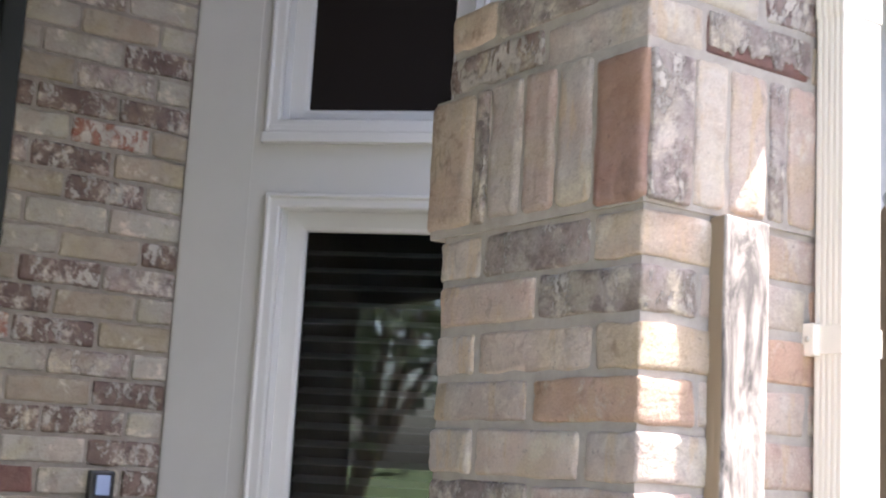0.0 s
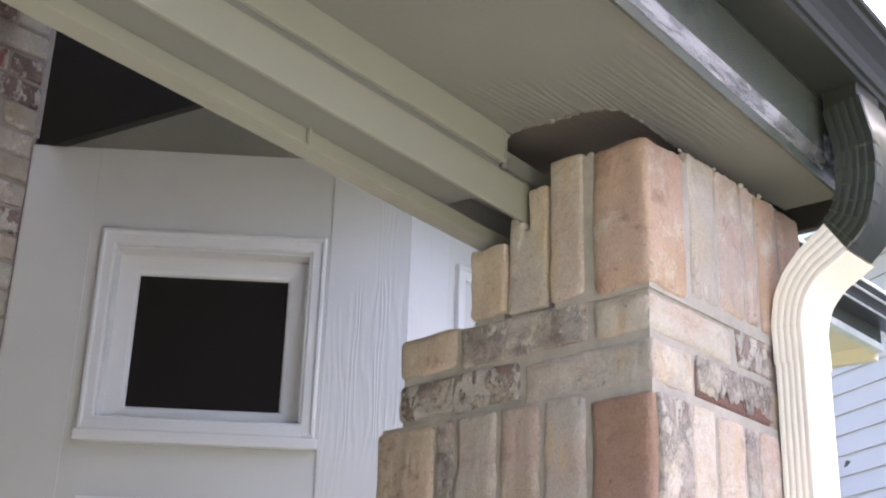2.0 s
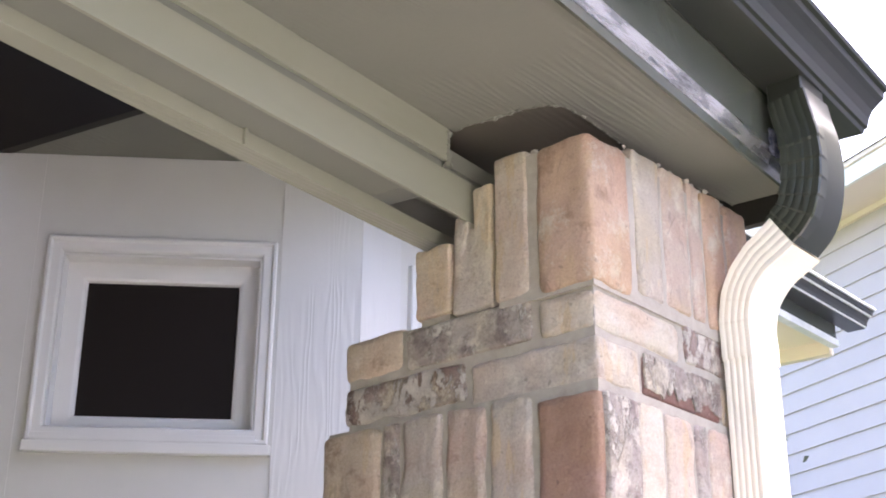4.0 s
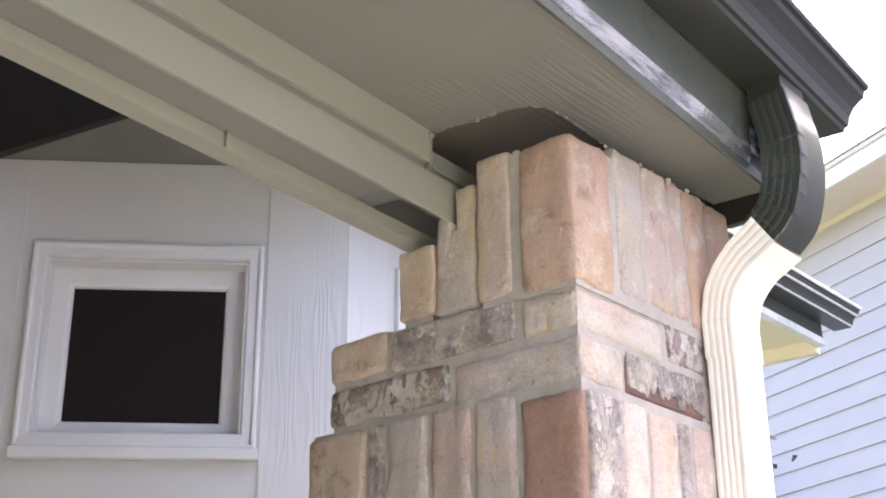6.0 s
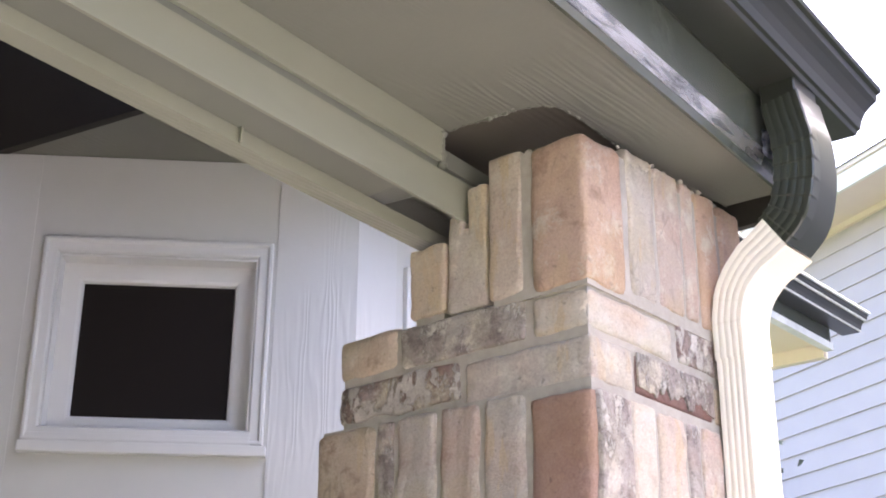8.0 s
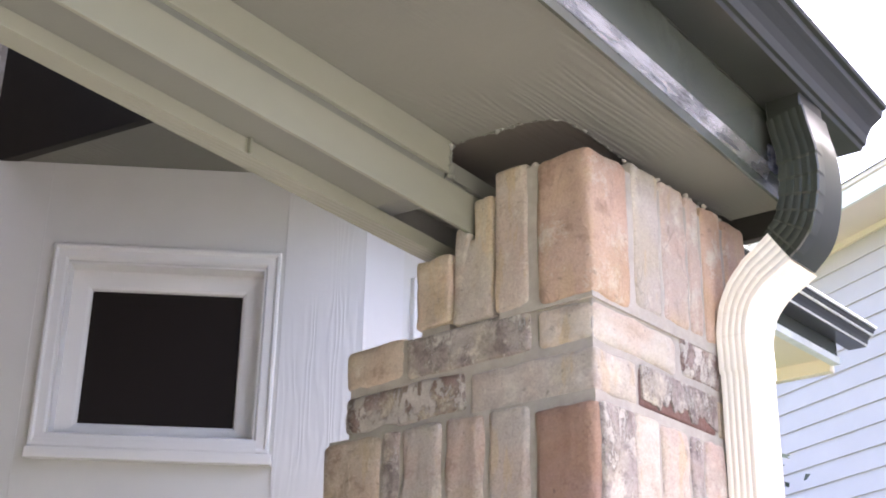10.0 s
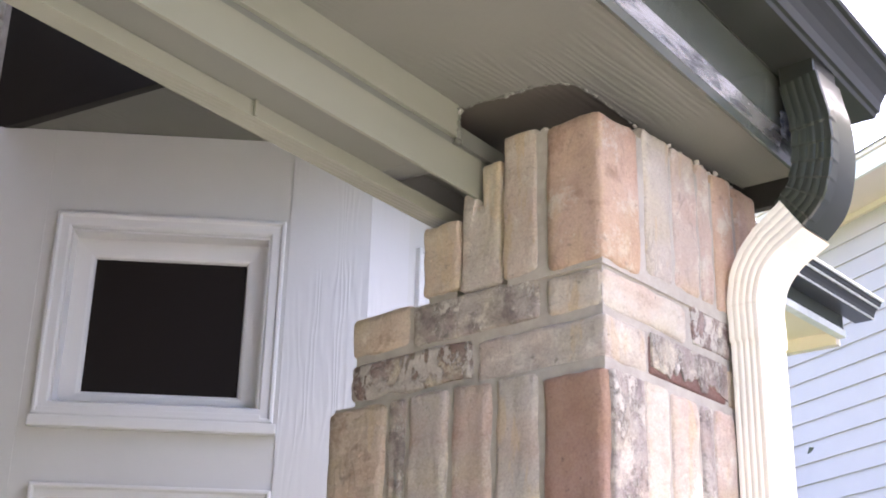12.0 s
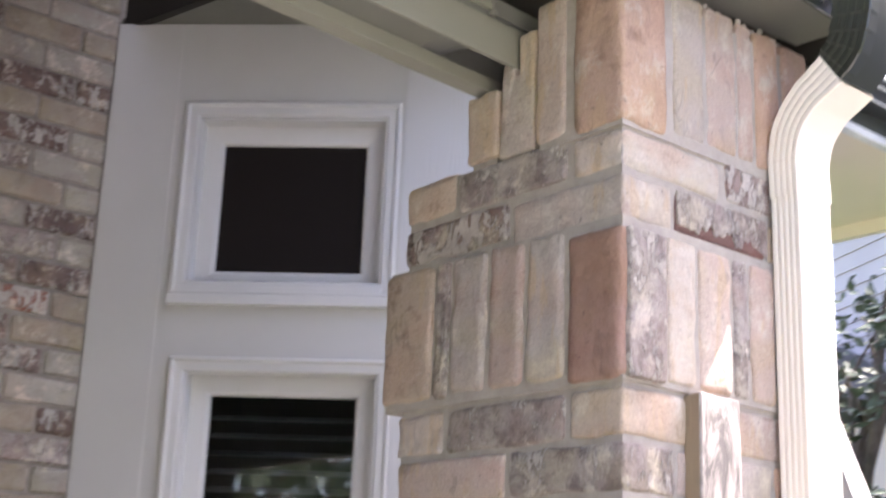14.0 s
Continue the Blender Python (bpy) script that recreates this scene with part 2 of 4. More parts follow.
SCREEN, nt, b = material("black_window_screen", 0.7)
b.inputs["Base Color"].default_value = (0.0125, 0.0095, 0.0088, 1)
b.inputs["Specular IOR Level"].default_value = 0.15
GLASS, nt, b = material("window_glass", 0.02)
b.inputs["Base Color"].default_value = (0.75, 0.8, 0.8, 1)
b.inputs["Transmission Weight"].default_value = 1.0
b.inputs["IOR"].default_value = 1.7
SLAT = paint_material("grey_blind_slat", (0.10, 0.10, 0.11), (0.13, 0.13, 0.14), 0.5)
# Near-black colour standing in for the unlit room behind the panes
BLACK_VOID, nt, b = material("unlit_room_black", 0.9)
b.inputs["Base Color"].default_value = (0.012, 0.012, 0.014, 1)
PLASTIC, nt, b = material("black_plastic", 0.35)
b.inputs["Base Color"].default_value = (0.02, 0.02, 0.022, 1)
LENS, nt, b = material("blue_glossy_lens", 0.08)
b.inputs["Base Color"].default_value = (0.30, 0.38, 0.60, 1)
b.inputs["Coat Weight"].default_value = 1.0
FILM, nt, b = material("bluish_plastic_film", 0.15)
tc = nt.nodes.new("ShaderNodeTexCoord")
nt.links.new(ramp(nt, noise_of(nt, 60, 4, 0.6, tc.outputs["Object"]), [(0.4, (0.14, 0.15, 0.24)), (0.6, (0.55, 0.58, 0.72))]), b.inputs["Base Color"])
STEEL, nt, b = material("screw_steel", 0.35, 1.0)
b.inputs["Base Color"].default_value = (0.6, 0.58, 0.54, 1)

CONCRETE = paint_material("concrete", (0.30, 0.28, 0.26), (0.38, 0.36, 0.33), 0.9, strength=0.6)
PALE_CONCRETE = paint_material("pale_concrete", (0.34, 0.325, 0.305), (0.42, 0.405, 0.38), 0.9, strength=0.6)
# Colour of the unseen porch floor, kept dark so less light bounces up
DARK_FLOOR = paint_material("darkened_concrete", (0.06, 0.05, 0.045), (0.09, 0.078, 0.07), 0.7, strength=0.5)
GRASS, nt, b = material("lawn", 0.95)
tc = nt.nodes.new("ShaderNodeTexCoord")
nt.links.new(ramp(nt, noise_of(nt, 1.3, 8, 0.7, tc.outputs["Object"]), [(0.3, (0.035, 0.065, 0.02)), (0.7, (0.085, 0.12, 0.04))]), b.inputs["Base Color"])
bump(nt, b, noise_of(nt, 60, 5, 0.7, tc.outputs["Object"]), 0.8, 0.03)
LEAF, nt, b = material("green_leaf", 0.55)
geo = nt.nodes.new("ShaderNodeNewGeometry")
nt.links.new(ramp(nt, geo.outputs["Random Per Island"], [(0.0, (0.045, 0.062, 0.036)), (0.5, (0.08, 0.105, 0.062)), (1.0, (0.15, 0.175, 0.115))]), b.inputs["Base Color"])
BARK, nt, b = material("bark", 0.95)
tc = nt.nodes.new("ShaderNodeTexCoord")
nt.links.new(ramp(nt, noise_of(nt, 9, 7, 0.7, tc.outputs["Object"]), [(0.3, (0.06, 0.045, 0.035)), (0.7, (0.17, 0.13, 0.10))]), b.inputs["Base Color"])
bump(nt, b, noise_of(nt, 14, 7, 0.7, tc.outputs["Object"]), 0.9, 0.02)

# ---------------------------------------------------------------- mesh helpers


def thing(name, label, category, kind="", group="", at=(0, 0, 0)):
    ob = new(name)
    ob.location = at
    return tagged(ob, label, category, group, kind)


def mesh_of(name, bm, mat, smooth=False):
    me = bpy.data.meshes.new(name)
    bmesh.ops.recalc_face_normals(bm, faces=bm.faces)
    bm.to_mesh(me)
    bm.free()
    for m in mat if isinstance(mat, (list, tuple)) else [mat]:
        me.materials.append(m)
    if smooth:
        me.shade_smooth()
    return me


def part(name, bm, mat, parent, label="", smooth=False, kind=""):
    ob = new(name, mesh_of(name, bm, mat, smooth))
    ob.parent = parent
    if parent is not None:
        spot = Vector(parent.location) if parent.parent is None else Vector()
        ob.matrix_parent_inverse = Matrix.Translation(-spot)
    return tagged(ob, label, kind=kind)


def whole(name, bm, mat, label, category, kind="", group="", smooth=False):
    return tagged(new(name, mesh_of(name, bm, mat, smooth)), label, category, group, kind)


ROOF = Matrix.Rotation(radians(3.9), 4, "Z")
ID = Matrix.Identity(4)


def box(bm, x0, x1, y0, y1, z0, z1, m=ID, bevel=0.0):
    tmp = bmesh.new()
    bmesh.ops.create_cube(tmp, size=1.0)
    for vert in tmp.verts:
        vert.co = Vector((x0 + (vert.co.x + 0.5) * (x1 - x0), y0 + (vert.co.y + 0.5) * (y1 - y0), z0 + (vert.co.z + 0.5) * (z1 - z0)))
    if bevel:
        bmesh.ops.bevel(tmp, geom=tmp.edges[:], offset=bevel, segments=2, profile=0.6, affect="EDGES")
    tmp.transform(m)
    pour(bm, tmp)


def pour(bm, tmp):
    made = [bm.verts.new(v.co) for v in tmp.verts]
    tmp.verts.index_update()
    for f in tmp.faces:
        nf = bm.faces.new([made[v.index] for v in f.verts])
        nf.smooth = f.smooth
        nf.material_index = f.material_index
    tmp.free()


def extrude_profile(bm, profile, y0, y1, m=ID, closed=True, mat=0):
    """A profile of (x, z) drawn along y."""
    a = [bm.verts.new(m @ Vector((x, y0, z))) for x, z in profile]
    c = [bm.verts.new(m @ Vector((x, y1, z))) for x, z in profile]
    n = len(profile)
    for i in range(n if closed else n - 1):
        j = (i + 1) % n
        bm.faces.new((a[i], a[j], c[j], c[i])).material_index = mat
    if closed:
        bm.faces.new(a).material_index = mat
        bm.faces.new(c[::-1]).material_index = mat


def rounded_box(sx, sy, sz, r, rough, seed, cuts=3):
    """A tumbled block: rounded edges, uneven faces. Centred on the origin."""
    half = (sx / 2, sy / 2, sz / 2)

    def stations(h):
        inner = [(-h + r) + (2 * h - 2 * r) * i / (cuts + 1) for i in range(cuts + 2)]
        return [-h, -h + 0.35 * r, *inner, h - 0.35 * r, h]

    st = [stations(h) for h in half]
    bm = bmesh.new()
    seen = {}
    shift = Vector((seed * 3.17, seed * 1.31, seed * 2.23))

    def vert(p):
        key = tuple(round(c, 6) for c in p)
        if key not in seen:
            q = Vector(p)
            core = Vector([max(-h + r, min(h - r, c)) for c, h in zip(q, half)])
            d = q - core
            if d.length > 1e-9:
                big = max(abs(c) for c in d)
                d = d.normalized() * big
            q = core + d
            s = (q + shift) * 26
            off = noise.noise_vector(s) * rough + noise.noise_vector(s * 3.1) * rough * 0.5 + noise.noise_vector(s * 8.3) * rough * 0.4
            seen[key] = bm.verts.new(q + off)
        return seen[key]

    for ax in range(3):
        u, w = [a for a in range(3) if a != ax]
        for side in (0, -1):
            for i in range(len(st[u]) - 1):
                for j in range(len(st[w]) - 1):
                    quad = []
                    for di, dj in ((0, 0), (1, 0), (1, 1), (0, 1)):
                        p = [0, 0, 0]
                        p[ax], p[u], p[w] = st[ax][side], st[u][i + di], st[w][j + dj]
                        quad.append(vert(p))
                    bm.faces.new(quad)
    return bm


# ---------------------------------------------------------------- ground and yard
bm = bmesh.new()
box(bm, -300, 300, -300, 300, -0.5, 0.0)
whole("ground", bm, GRASS, "green mown lawn round the house", "ground", "structure")
bm = bmesh.new()
box(bm, -2.2, 0.35, -4.2, 0.6, -0.1, 0.10, ID, 0.01)
whole("porch_floor", bm, DARK_FLOOR, "unseen concrete porch slab, darkened to cut bounced light", "floor", "structure")
# Unseen concrete slab added as a reflector for the column and soffit
bm = bmesh.new()
box(bm, 1.25, 6.5, -6.5, 6.0, -0.1, 0.03, ID, 0.01)
whole("bounce_slab", bm, PALE_CONCRETE, "unseen pale concrete slab added to bounce sunlight", "pavement", "structure")

# ---------------------------------------------------------------- brick column
column = thing("brick_column", "tumbled mixed-colour brick porch column with soldier courses and a stepped top", "column")
bm = bmesh.new()
box(bm, -0.418, -0.0025, 0.0025, 0.412, 0.0, 2.106)
box(bm, -0.452, 0.0022, -0.0022, 0.410, 1.772, 1.980)
box(bm, -0.288, -0.238, 0.006, 0.17, 2.10, 2.205)
box(bm, -0.221, -0.166, 0.006, 0.17, 2.10, 2.215)
box(bm, -0.146, 0.0012, -0.0016, 0.412, 2.10, 2.306)
part("mortar_core", bm, MORTAR, column, "grey-tan mortar")
bm = bmesh.new()
rnd = random.Random(47)
for k in range(26):
    y = rnd.uniform(0.09, 0.41)
    r = rnd.uniform(0.0015, 0.0045)
    lump = Matrix.Translation((rnd.uniform(-0.012, 0.001), y, 2.322 + rnd.uniform(0.0, 0.006))) @ Matrix.Diagonal((1, rnd.uniform(0.8, 1.8), rnd.uniform(0.6, 1.2), 1))
    made = bmesh.ops.create_icosphere(bm, subdivisions=2, radius=r, matrix=lump)
    for vert in made["verts"]:
        vert.co += noise.noise_vector(vert.co * 240) * r * 0.6
for k in range(10):
    r = rnd.uniform(0.002, 0.004)
    made = bmesh.ops.create_icosphere(bm, subdivisions=2, radius=r, matrix=Matrix.Translation((-0.090 + rnd.uniform(-0.008, 0.008), rnd.uniform(0.0, 0.012), 2.304 + rnd.uniform(0.0, 0.006))))
    for vert in made["verts"]:
        vert.co += noise.noise_vector(vert.co * 240) * r * 0.6
part("mortar_crumbs", bm, MORTAR, column, "ragged mortar squeezed out under the soffit", True)
serial = 0


def brick_at(x0, x1, y0, y1, z0, z1, mat, r=0.006, rough=0.0030, parent=None, cuts=5, name="brick"):
    global serial
    serial += 1
    centre = ((x0 + x1) / 2, (y0 + y1) / 2, (z0 + z1) / 2)
    ob = new(name, mesh_of(name, rounded_box(x1 - x0 + 0.0015, y1 - y0 + 0.003, z1 - z0 + 0.001, r, rough, serial, cuts), mat, True))
    ob.parent = parent or column
    ob.location = centre
    return ob


# soldier course under the soffit: face towards the beam
S1 = 2.110
brick_at(-0.294, -0.232, 0.0, 0.09, S1 + 0.006, 2.216, TAN)
bm = bmesh.new()
for x0, x1, z1, seed in ((-0.227, -0.159, 2.226, 501), (-0.227, -0.202, 2.250, 502), (-0.194, -0.159, 2.284, 503)):
    tmp = rounded_box(x1 - x0, 0.09, z1 - S1 + 0.004, 0.005, 0.0026, seed, 5)
    tmp.transform(Matrix.Translation(((x0 + x1) / 2, 0.045, (S1 + z1) / 2)))
    pour(bm, tmp)
part("brick", bm, GREY, column, "brick notched round the beam", True)
brick_at(-0.153, -0.099, -0.004, 0.09, S1, 2.314, BUFF)
brick_at(-0.082, 0.006, -0.006, 0.084, S1 - 0.006, 2.310, SALMON, 0.012)
# its return along the eave
for y0, y1, mat in ((0.100, 0.161, GREY), (0.170, 0.233, PINK), (0.240, 0.272, PINK), (0.280, 0.335, SALMON), (0.345, 0.410, SALMON)):
    brick_at(-0.09, 0.004, y0, y1, S1 + 0.006, 2.325, mat, 0.008)
# two stretcher rows
brick_at(-0.428, -0.316, 0.0, 0.09, 2.050, 2.112, TAN, 0.012)
brick_at(-0.309, -0.098, 0.0, 0.09, 2.048, 2.104, STREAKED)
brick_at(-0.087, 0.001, 0.0, 0.198, 2.044, 2.098, SUNLIT_BUFF, 0.011)
brick_at(-0.09, 0.0, 0.212, 0.415, 2.050, 2.104, MOTTLED)
brick_at(-0.424, -0.206, 0.0, 0.09, 1.988, 2.040, MOTTLED, 0.008, 0.005)
brick_at(-0.195, 0.002, 0.0, 0.092, 1.976, 2.034, GREY)
brick_at(-0.09, 0.0, 0.104, 0.295, 1.982, 2.034, DARK_RED, 0.006, 0.0025)
brick_at(-0.09, 0.0, 0.305, 0.415, 1.982, 2.034, TAN)
bm = bmesh.new()
for k in range(120):
    f = k / 120
    low = 0.036 + 0.020 * noise.noise(Vector((f * 7.0, 2.4, 0.0))) + 0.010 * noise.noise(Vector((f * 21.0, 7.1, 0.0)))
    low += 0.014 * max(0.0, abs(f - 0.45) * 2 - 0.35)
    y = 0.104 + 0.191 * f
    box(bm, 0.0, 0.0030 + 0.0006 * noise.noise(Vector((f * 40.0, 0.0, 3.0))), y, y + 0.00165, 2.036 - low, 2.0365)
part("paint_drip", bm, STREAKED, column, "grey-white paint drips on dark red brick")
# second soldier course, a little proud
for x0, x1, mat in ((-0.459, -0.352, TAN), (-0.345, -0.318, STREAKED), (-0.311, -0.242, GREY), (-0.234, -0.170, PINK), (-0.163, -0.096, GREY)):
    brick_at(x0, x1, -0.006, 0.09, 1.784, 1.978, mat, 0.010 if x1 - x0 > 0.03 else 0.006, 0.0035)
brick_at(-0.088, 0.006, -0.008, 0.071, 1.774, 1.966, ORANGE, 0.012)
bm = rounded_box(0.012, 0.070, 0.188, 0.004, 0.002, 77)
bm.transform(Matrix.Translation((0.0065, 0.036, 1.870)))
part("paint_smear", bm, STREAKED, column, "grey paint smeared on the brick", True)
for y0, y1, mat in ((0.081, 0.134, SUNLIT_BUFF), (0.144, 0.208, BUFF), (0.217, 0.246, STREAKED), (0.254, 0.304, PINK), (0.313, 0.412, PINK)):
    brick_at(-0.09, 0.006, y0, y1, 1.780, 1.968, mat, 0.008)
# running bond below
rows = [
    (1.707, 1.764, ((-0.424, -0.328, GREY), (-0.315, -0.097, STREAKED)), (-0.085, TAN), 0.2),
    (1.641, 1.698, ((-0.416, -0.204, PINK),), (-0.192, STREAKED), 0.092),
    (1.572, 1.628, ((-0.422, -0.334, GREY), (-0.320, -0.088, BUFF)), (-0.077, TAN), 0.2),
    (1.507, 1.562, ((-0.422, -0.212, GREY),), (-0.196, SALMON), 0.092),
    (1.437, 1.496, ((-0.424, -0.328, GREY), (-0.314, -0.105, BUFF)), (-0.090, GREY), 0.2),
    (1.370, 1.427, ((-0.422, -0.205, STREAKED),), (-0.192, PINK), 0.092),
]
while rows[-1][0] > 0.16:
    top = rows[-1][0] - 0.011
    k = len(rows)
    pick = lambda i: (GREY, BUFF, TAN, PINK, MOTTLED, GREY)[(k * 5 + i * 2 + k // 3) % 6]
    if k % 2 == 0:
        rows.append((top - 0.057, top, ((-0.424, -0.328, pick(0)), (-0.314, -0.100, pick(1))), (-0.088, pick(2)), 0.2))
    else:
        rows.append((top - 0.057, top, ((-0.422, -0.205, pick(0)),), (-0.194, pick(1)), 0.092))
for k, (z0, z1, faces, (cx, cmat), back) in enumerate(rows):
    near = k < 6
    for x0, x1, mat in faces:
        brick_at(x0, x1, 0.0 + 0.002 * math.sin(k * 2.1 + x0 * 9), 0.09, z0, z1, mat, cuts=5 if near else 1)
    brick_at(cx, 0.002, 0.0, back, z0, z1, cmat, cuts=5 if near else 1)
    y = back + 0.011
    i = 0
    while y < 0.40:
        y1 = min(y + (0.2 if i or back > 0.1 else 0.095 * 2), 0.415)
        if y1 - y > 0.03:
            brick_at(-0.09, 0.0, y, y1, z0, z1, (PINK, GREY, SALMON, BUFF)[(k + i) % 4], cuts=2 if near else 1)
        y, i = y1 + 0.011, i + 1
bm = bmesh.new()
box(bm, -0.43, 0.02, -0.015, 0.43, 0.0, 0.12, ID, 0.01)
part("plinth", bm, CONCRETE, column, "concrete foot")

# weathered board fixed upright on the column
bm = bmesh.new()
tmp = rounded_box(0.030, 0.078, 1.64, 0.004, 0.002, 41, 12)
for f in tmp.faces:
    f.material_index = 0 if f.calc_center_median().x > 0.0105 else 1
tmp.transform(Matrix.Translation((0.013, 0.153, 0.95)))
pour(bm, tmp)
whole("upright_board", bm, [BOARD, BOARD_SIDE], "weathered whitewashed board standing against the brick column", "board", smooth=True)

# ---------------------------------------------------------------- porch beam, soffit, fascia
beam = thing("porch_beam", "greige-painted boxed porch beam resting on the brick column", "beam")
Y0 = -4.0
bm = bmesh.new()
box(bm, -0.2055, -0.200, Y0, 0.17, 2.240, 2.298, ROOF, 0.0008)
part("lower_board", bm, BEAM, beam)
# the underside carries its shade in the paint
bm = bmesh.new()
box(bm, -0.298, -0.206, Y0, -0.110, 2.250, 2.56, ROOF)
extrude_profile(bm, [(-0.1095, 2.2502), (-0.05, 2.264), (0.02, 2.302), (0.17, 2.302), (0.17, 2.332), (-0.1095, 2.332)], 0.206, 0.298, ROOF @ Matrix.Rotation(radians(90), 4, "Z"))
part("inner_beam", bm, BEAM_SHADED, beam)
bm = bmesh.new()
box(bm, -0.2055, -0.198, Y0, -0.036, 2.311, 2.360, ROOF, 0.001)
part("upper_board", bm, BEAM, beam)
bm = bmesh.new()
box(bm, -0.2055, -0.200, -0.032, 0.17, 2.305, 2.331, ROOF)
part("patch_board", bm, BEAM_SHADED, beam, "short patch of board")
bm = bmesh.new()
box(bm, -0.300, -0.268, Y0, 0.17, 2.229, 2.2500, ROOF, 0.001)
part("edge_strip", bm, BEAM, beam, "narrow pale strip")
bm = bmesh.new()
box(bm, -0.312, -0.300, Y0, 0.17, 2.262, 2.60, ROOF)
part("inside_board", bm, BEAM_SHADED, beam)
hook = bmesh.new()
box(hook, -0.2660, -0.2615, -0.353, -0.3485, 2.228, 2.2495, ROOF, 0.001)
part("nail", hook, BEAM, beam, "painted nail end")

# soffit with a hole cut round the column
bm = bmesh.new()
outline = [(-0.198, Y0), (0.100, Y0), (0.100, 0.432), (0.004, 0.432), (-0.03, 0.20), (-0.031, 0.04), (-0.036, 0.008), (-0.048, -0.008), (-0.066, -0.017), (-0.085, -0.020), (-0.13, -0.022), (-0.17, -0.026), (-0.198, -0.022)]
lo = [bm.verts.new(ROOF @ Vector((x, y, 2.360))) for x, y in outline]
hi = [bm.verts.new(ROOF @ Vector((x, y, 2.369))) for x, y in outline]
bm.faces.new(lo)
bm.faces.new(hi[::-1])
for i in range(len(lo)):
    j = (i + 1) % len(lo)
    bm.faces.new((lo[i], lo[j], hi[j], hi[i]))
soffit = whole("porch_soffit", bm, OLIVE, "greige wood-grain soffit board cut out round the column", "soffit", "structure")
# backing of the cut-out, with the shade of the hole in its colour
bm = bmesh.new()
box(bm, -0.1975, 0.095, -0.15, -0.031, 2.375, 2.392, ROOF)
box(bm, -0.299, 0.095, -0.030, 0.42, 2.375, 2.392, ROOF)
whole("soffit_backing", bm, DIM_BOARD, "board above the soffit cut-out, dark brown for its shade", "board", "structure")

# board added at the eave end, its shadow put into the colour
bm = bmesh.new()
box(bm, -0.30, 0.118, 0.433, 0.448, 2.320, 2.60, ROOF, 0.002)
whole("eave_end_board", bm, SHADE_PANEL, "board closing the porch eave end, near-black for shade", "board", "structure")


def bead(bm, points, r, seed, lumpy=0.6):
    """A ragged bead along points, its thickness and place uneven."""
    line = []
    for a, c in zip(points, points[1:]):
        n = max(1, int((c - a).length / 0.0022))
        line += [a.lerp(c, k / n) for k in range(n)]
    rings = []
    for k, p in enumerate(line):
        t = (line[min(k + 1, len(line) - 1)] - line[max(k - 1, 0)]).normalized()
        u = t.orthogonal().normalized()
        w = t.cross(u)
        q = Vector((k * 0.31, seed, 0))
        rr = max(0.0004, r * (1 + 1.6 * lumpy * noise.noise(q) + lumpy * noise.noise(q * 3.3)))
        p = p + noise.noise_vector(q * 0.9) * r * 0.8
        rings.append([bm.verts.new(p + (u * math.cos(j * math.pi / 3) + w * math.sin(j * math.pi / 3)) * rr) for j in range(6)])
    for a, c in zip(rings, rings[1:]):
        for j in range(6):
            bm.faces.new((a[j], a[(j + 1) % 6], c[(j + 1) % 6], c[j]))


bm = bmesh.new()
bead(bm, [ROOF @ Vector((x, y, 2.3608)) for x, y in outline[3:]], 0.0016, 3.1, 0.9)
bead(bm, [ROOF @ Vector((-0.150 + 0.011 * k, -0.024, 2.3600)) for k in range(7)], 0.0026, 8.7, 0.9)
bead(bm, [ROOF @ Vector((-0.1990, -0.034, 2.300)), ROOF @ Vector((-0.1990, -0.036, 2.330)), ROOF @ Vector((-0.1985, -0.033, 2.362))], 0.0040, 5.5, 0.9)
whole("caulk_bead", bm, OLIVE, "ragged greige caulk along the soffit cut-out", "caulk", "stuff", smooth=True)
fascia = thing("eave_fascia", "dark green-black painted eave fascia with a glossy lower edge", "fascia", "structure")
bm = bmesh.new()
extrude_profile(bm, [(0.1005, 2.384), (0.117, 2.384), (0.117, 2.56), (0.1005, 2.56)], Y0, 0.4325, ROOF)
part("fascia_board", bm, GREEN_BLACK, fascia)
# the glare strip stops at 0.33, where the painted glare should fade
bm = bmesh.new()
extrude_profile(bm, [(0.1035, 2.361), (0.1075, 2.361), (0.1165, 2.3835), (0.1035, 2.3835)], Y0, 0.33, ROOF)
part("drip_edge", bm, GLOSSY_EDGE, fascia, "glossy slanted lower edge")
bm = bmesh.new()
extrude_profile(bm, [(0.1005, 2.347), (0.1055, 2.347), (0.1066, 2.3608), (0.1030, 2.3608), (0.1030, 2.3835), (0.1005, 2.3835)], Y0, 0.4325, ROOF)
part("lip", bm, GREEN_BLACK, fascia, "thin dark lip")


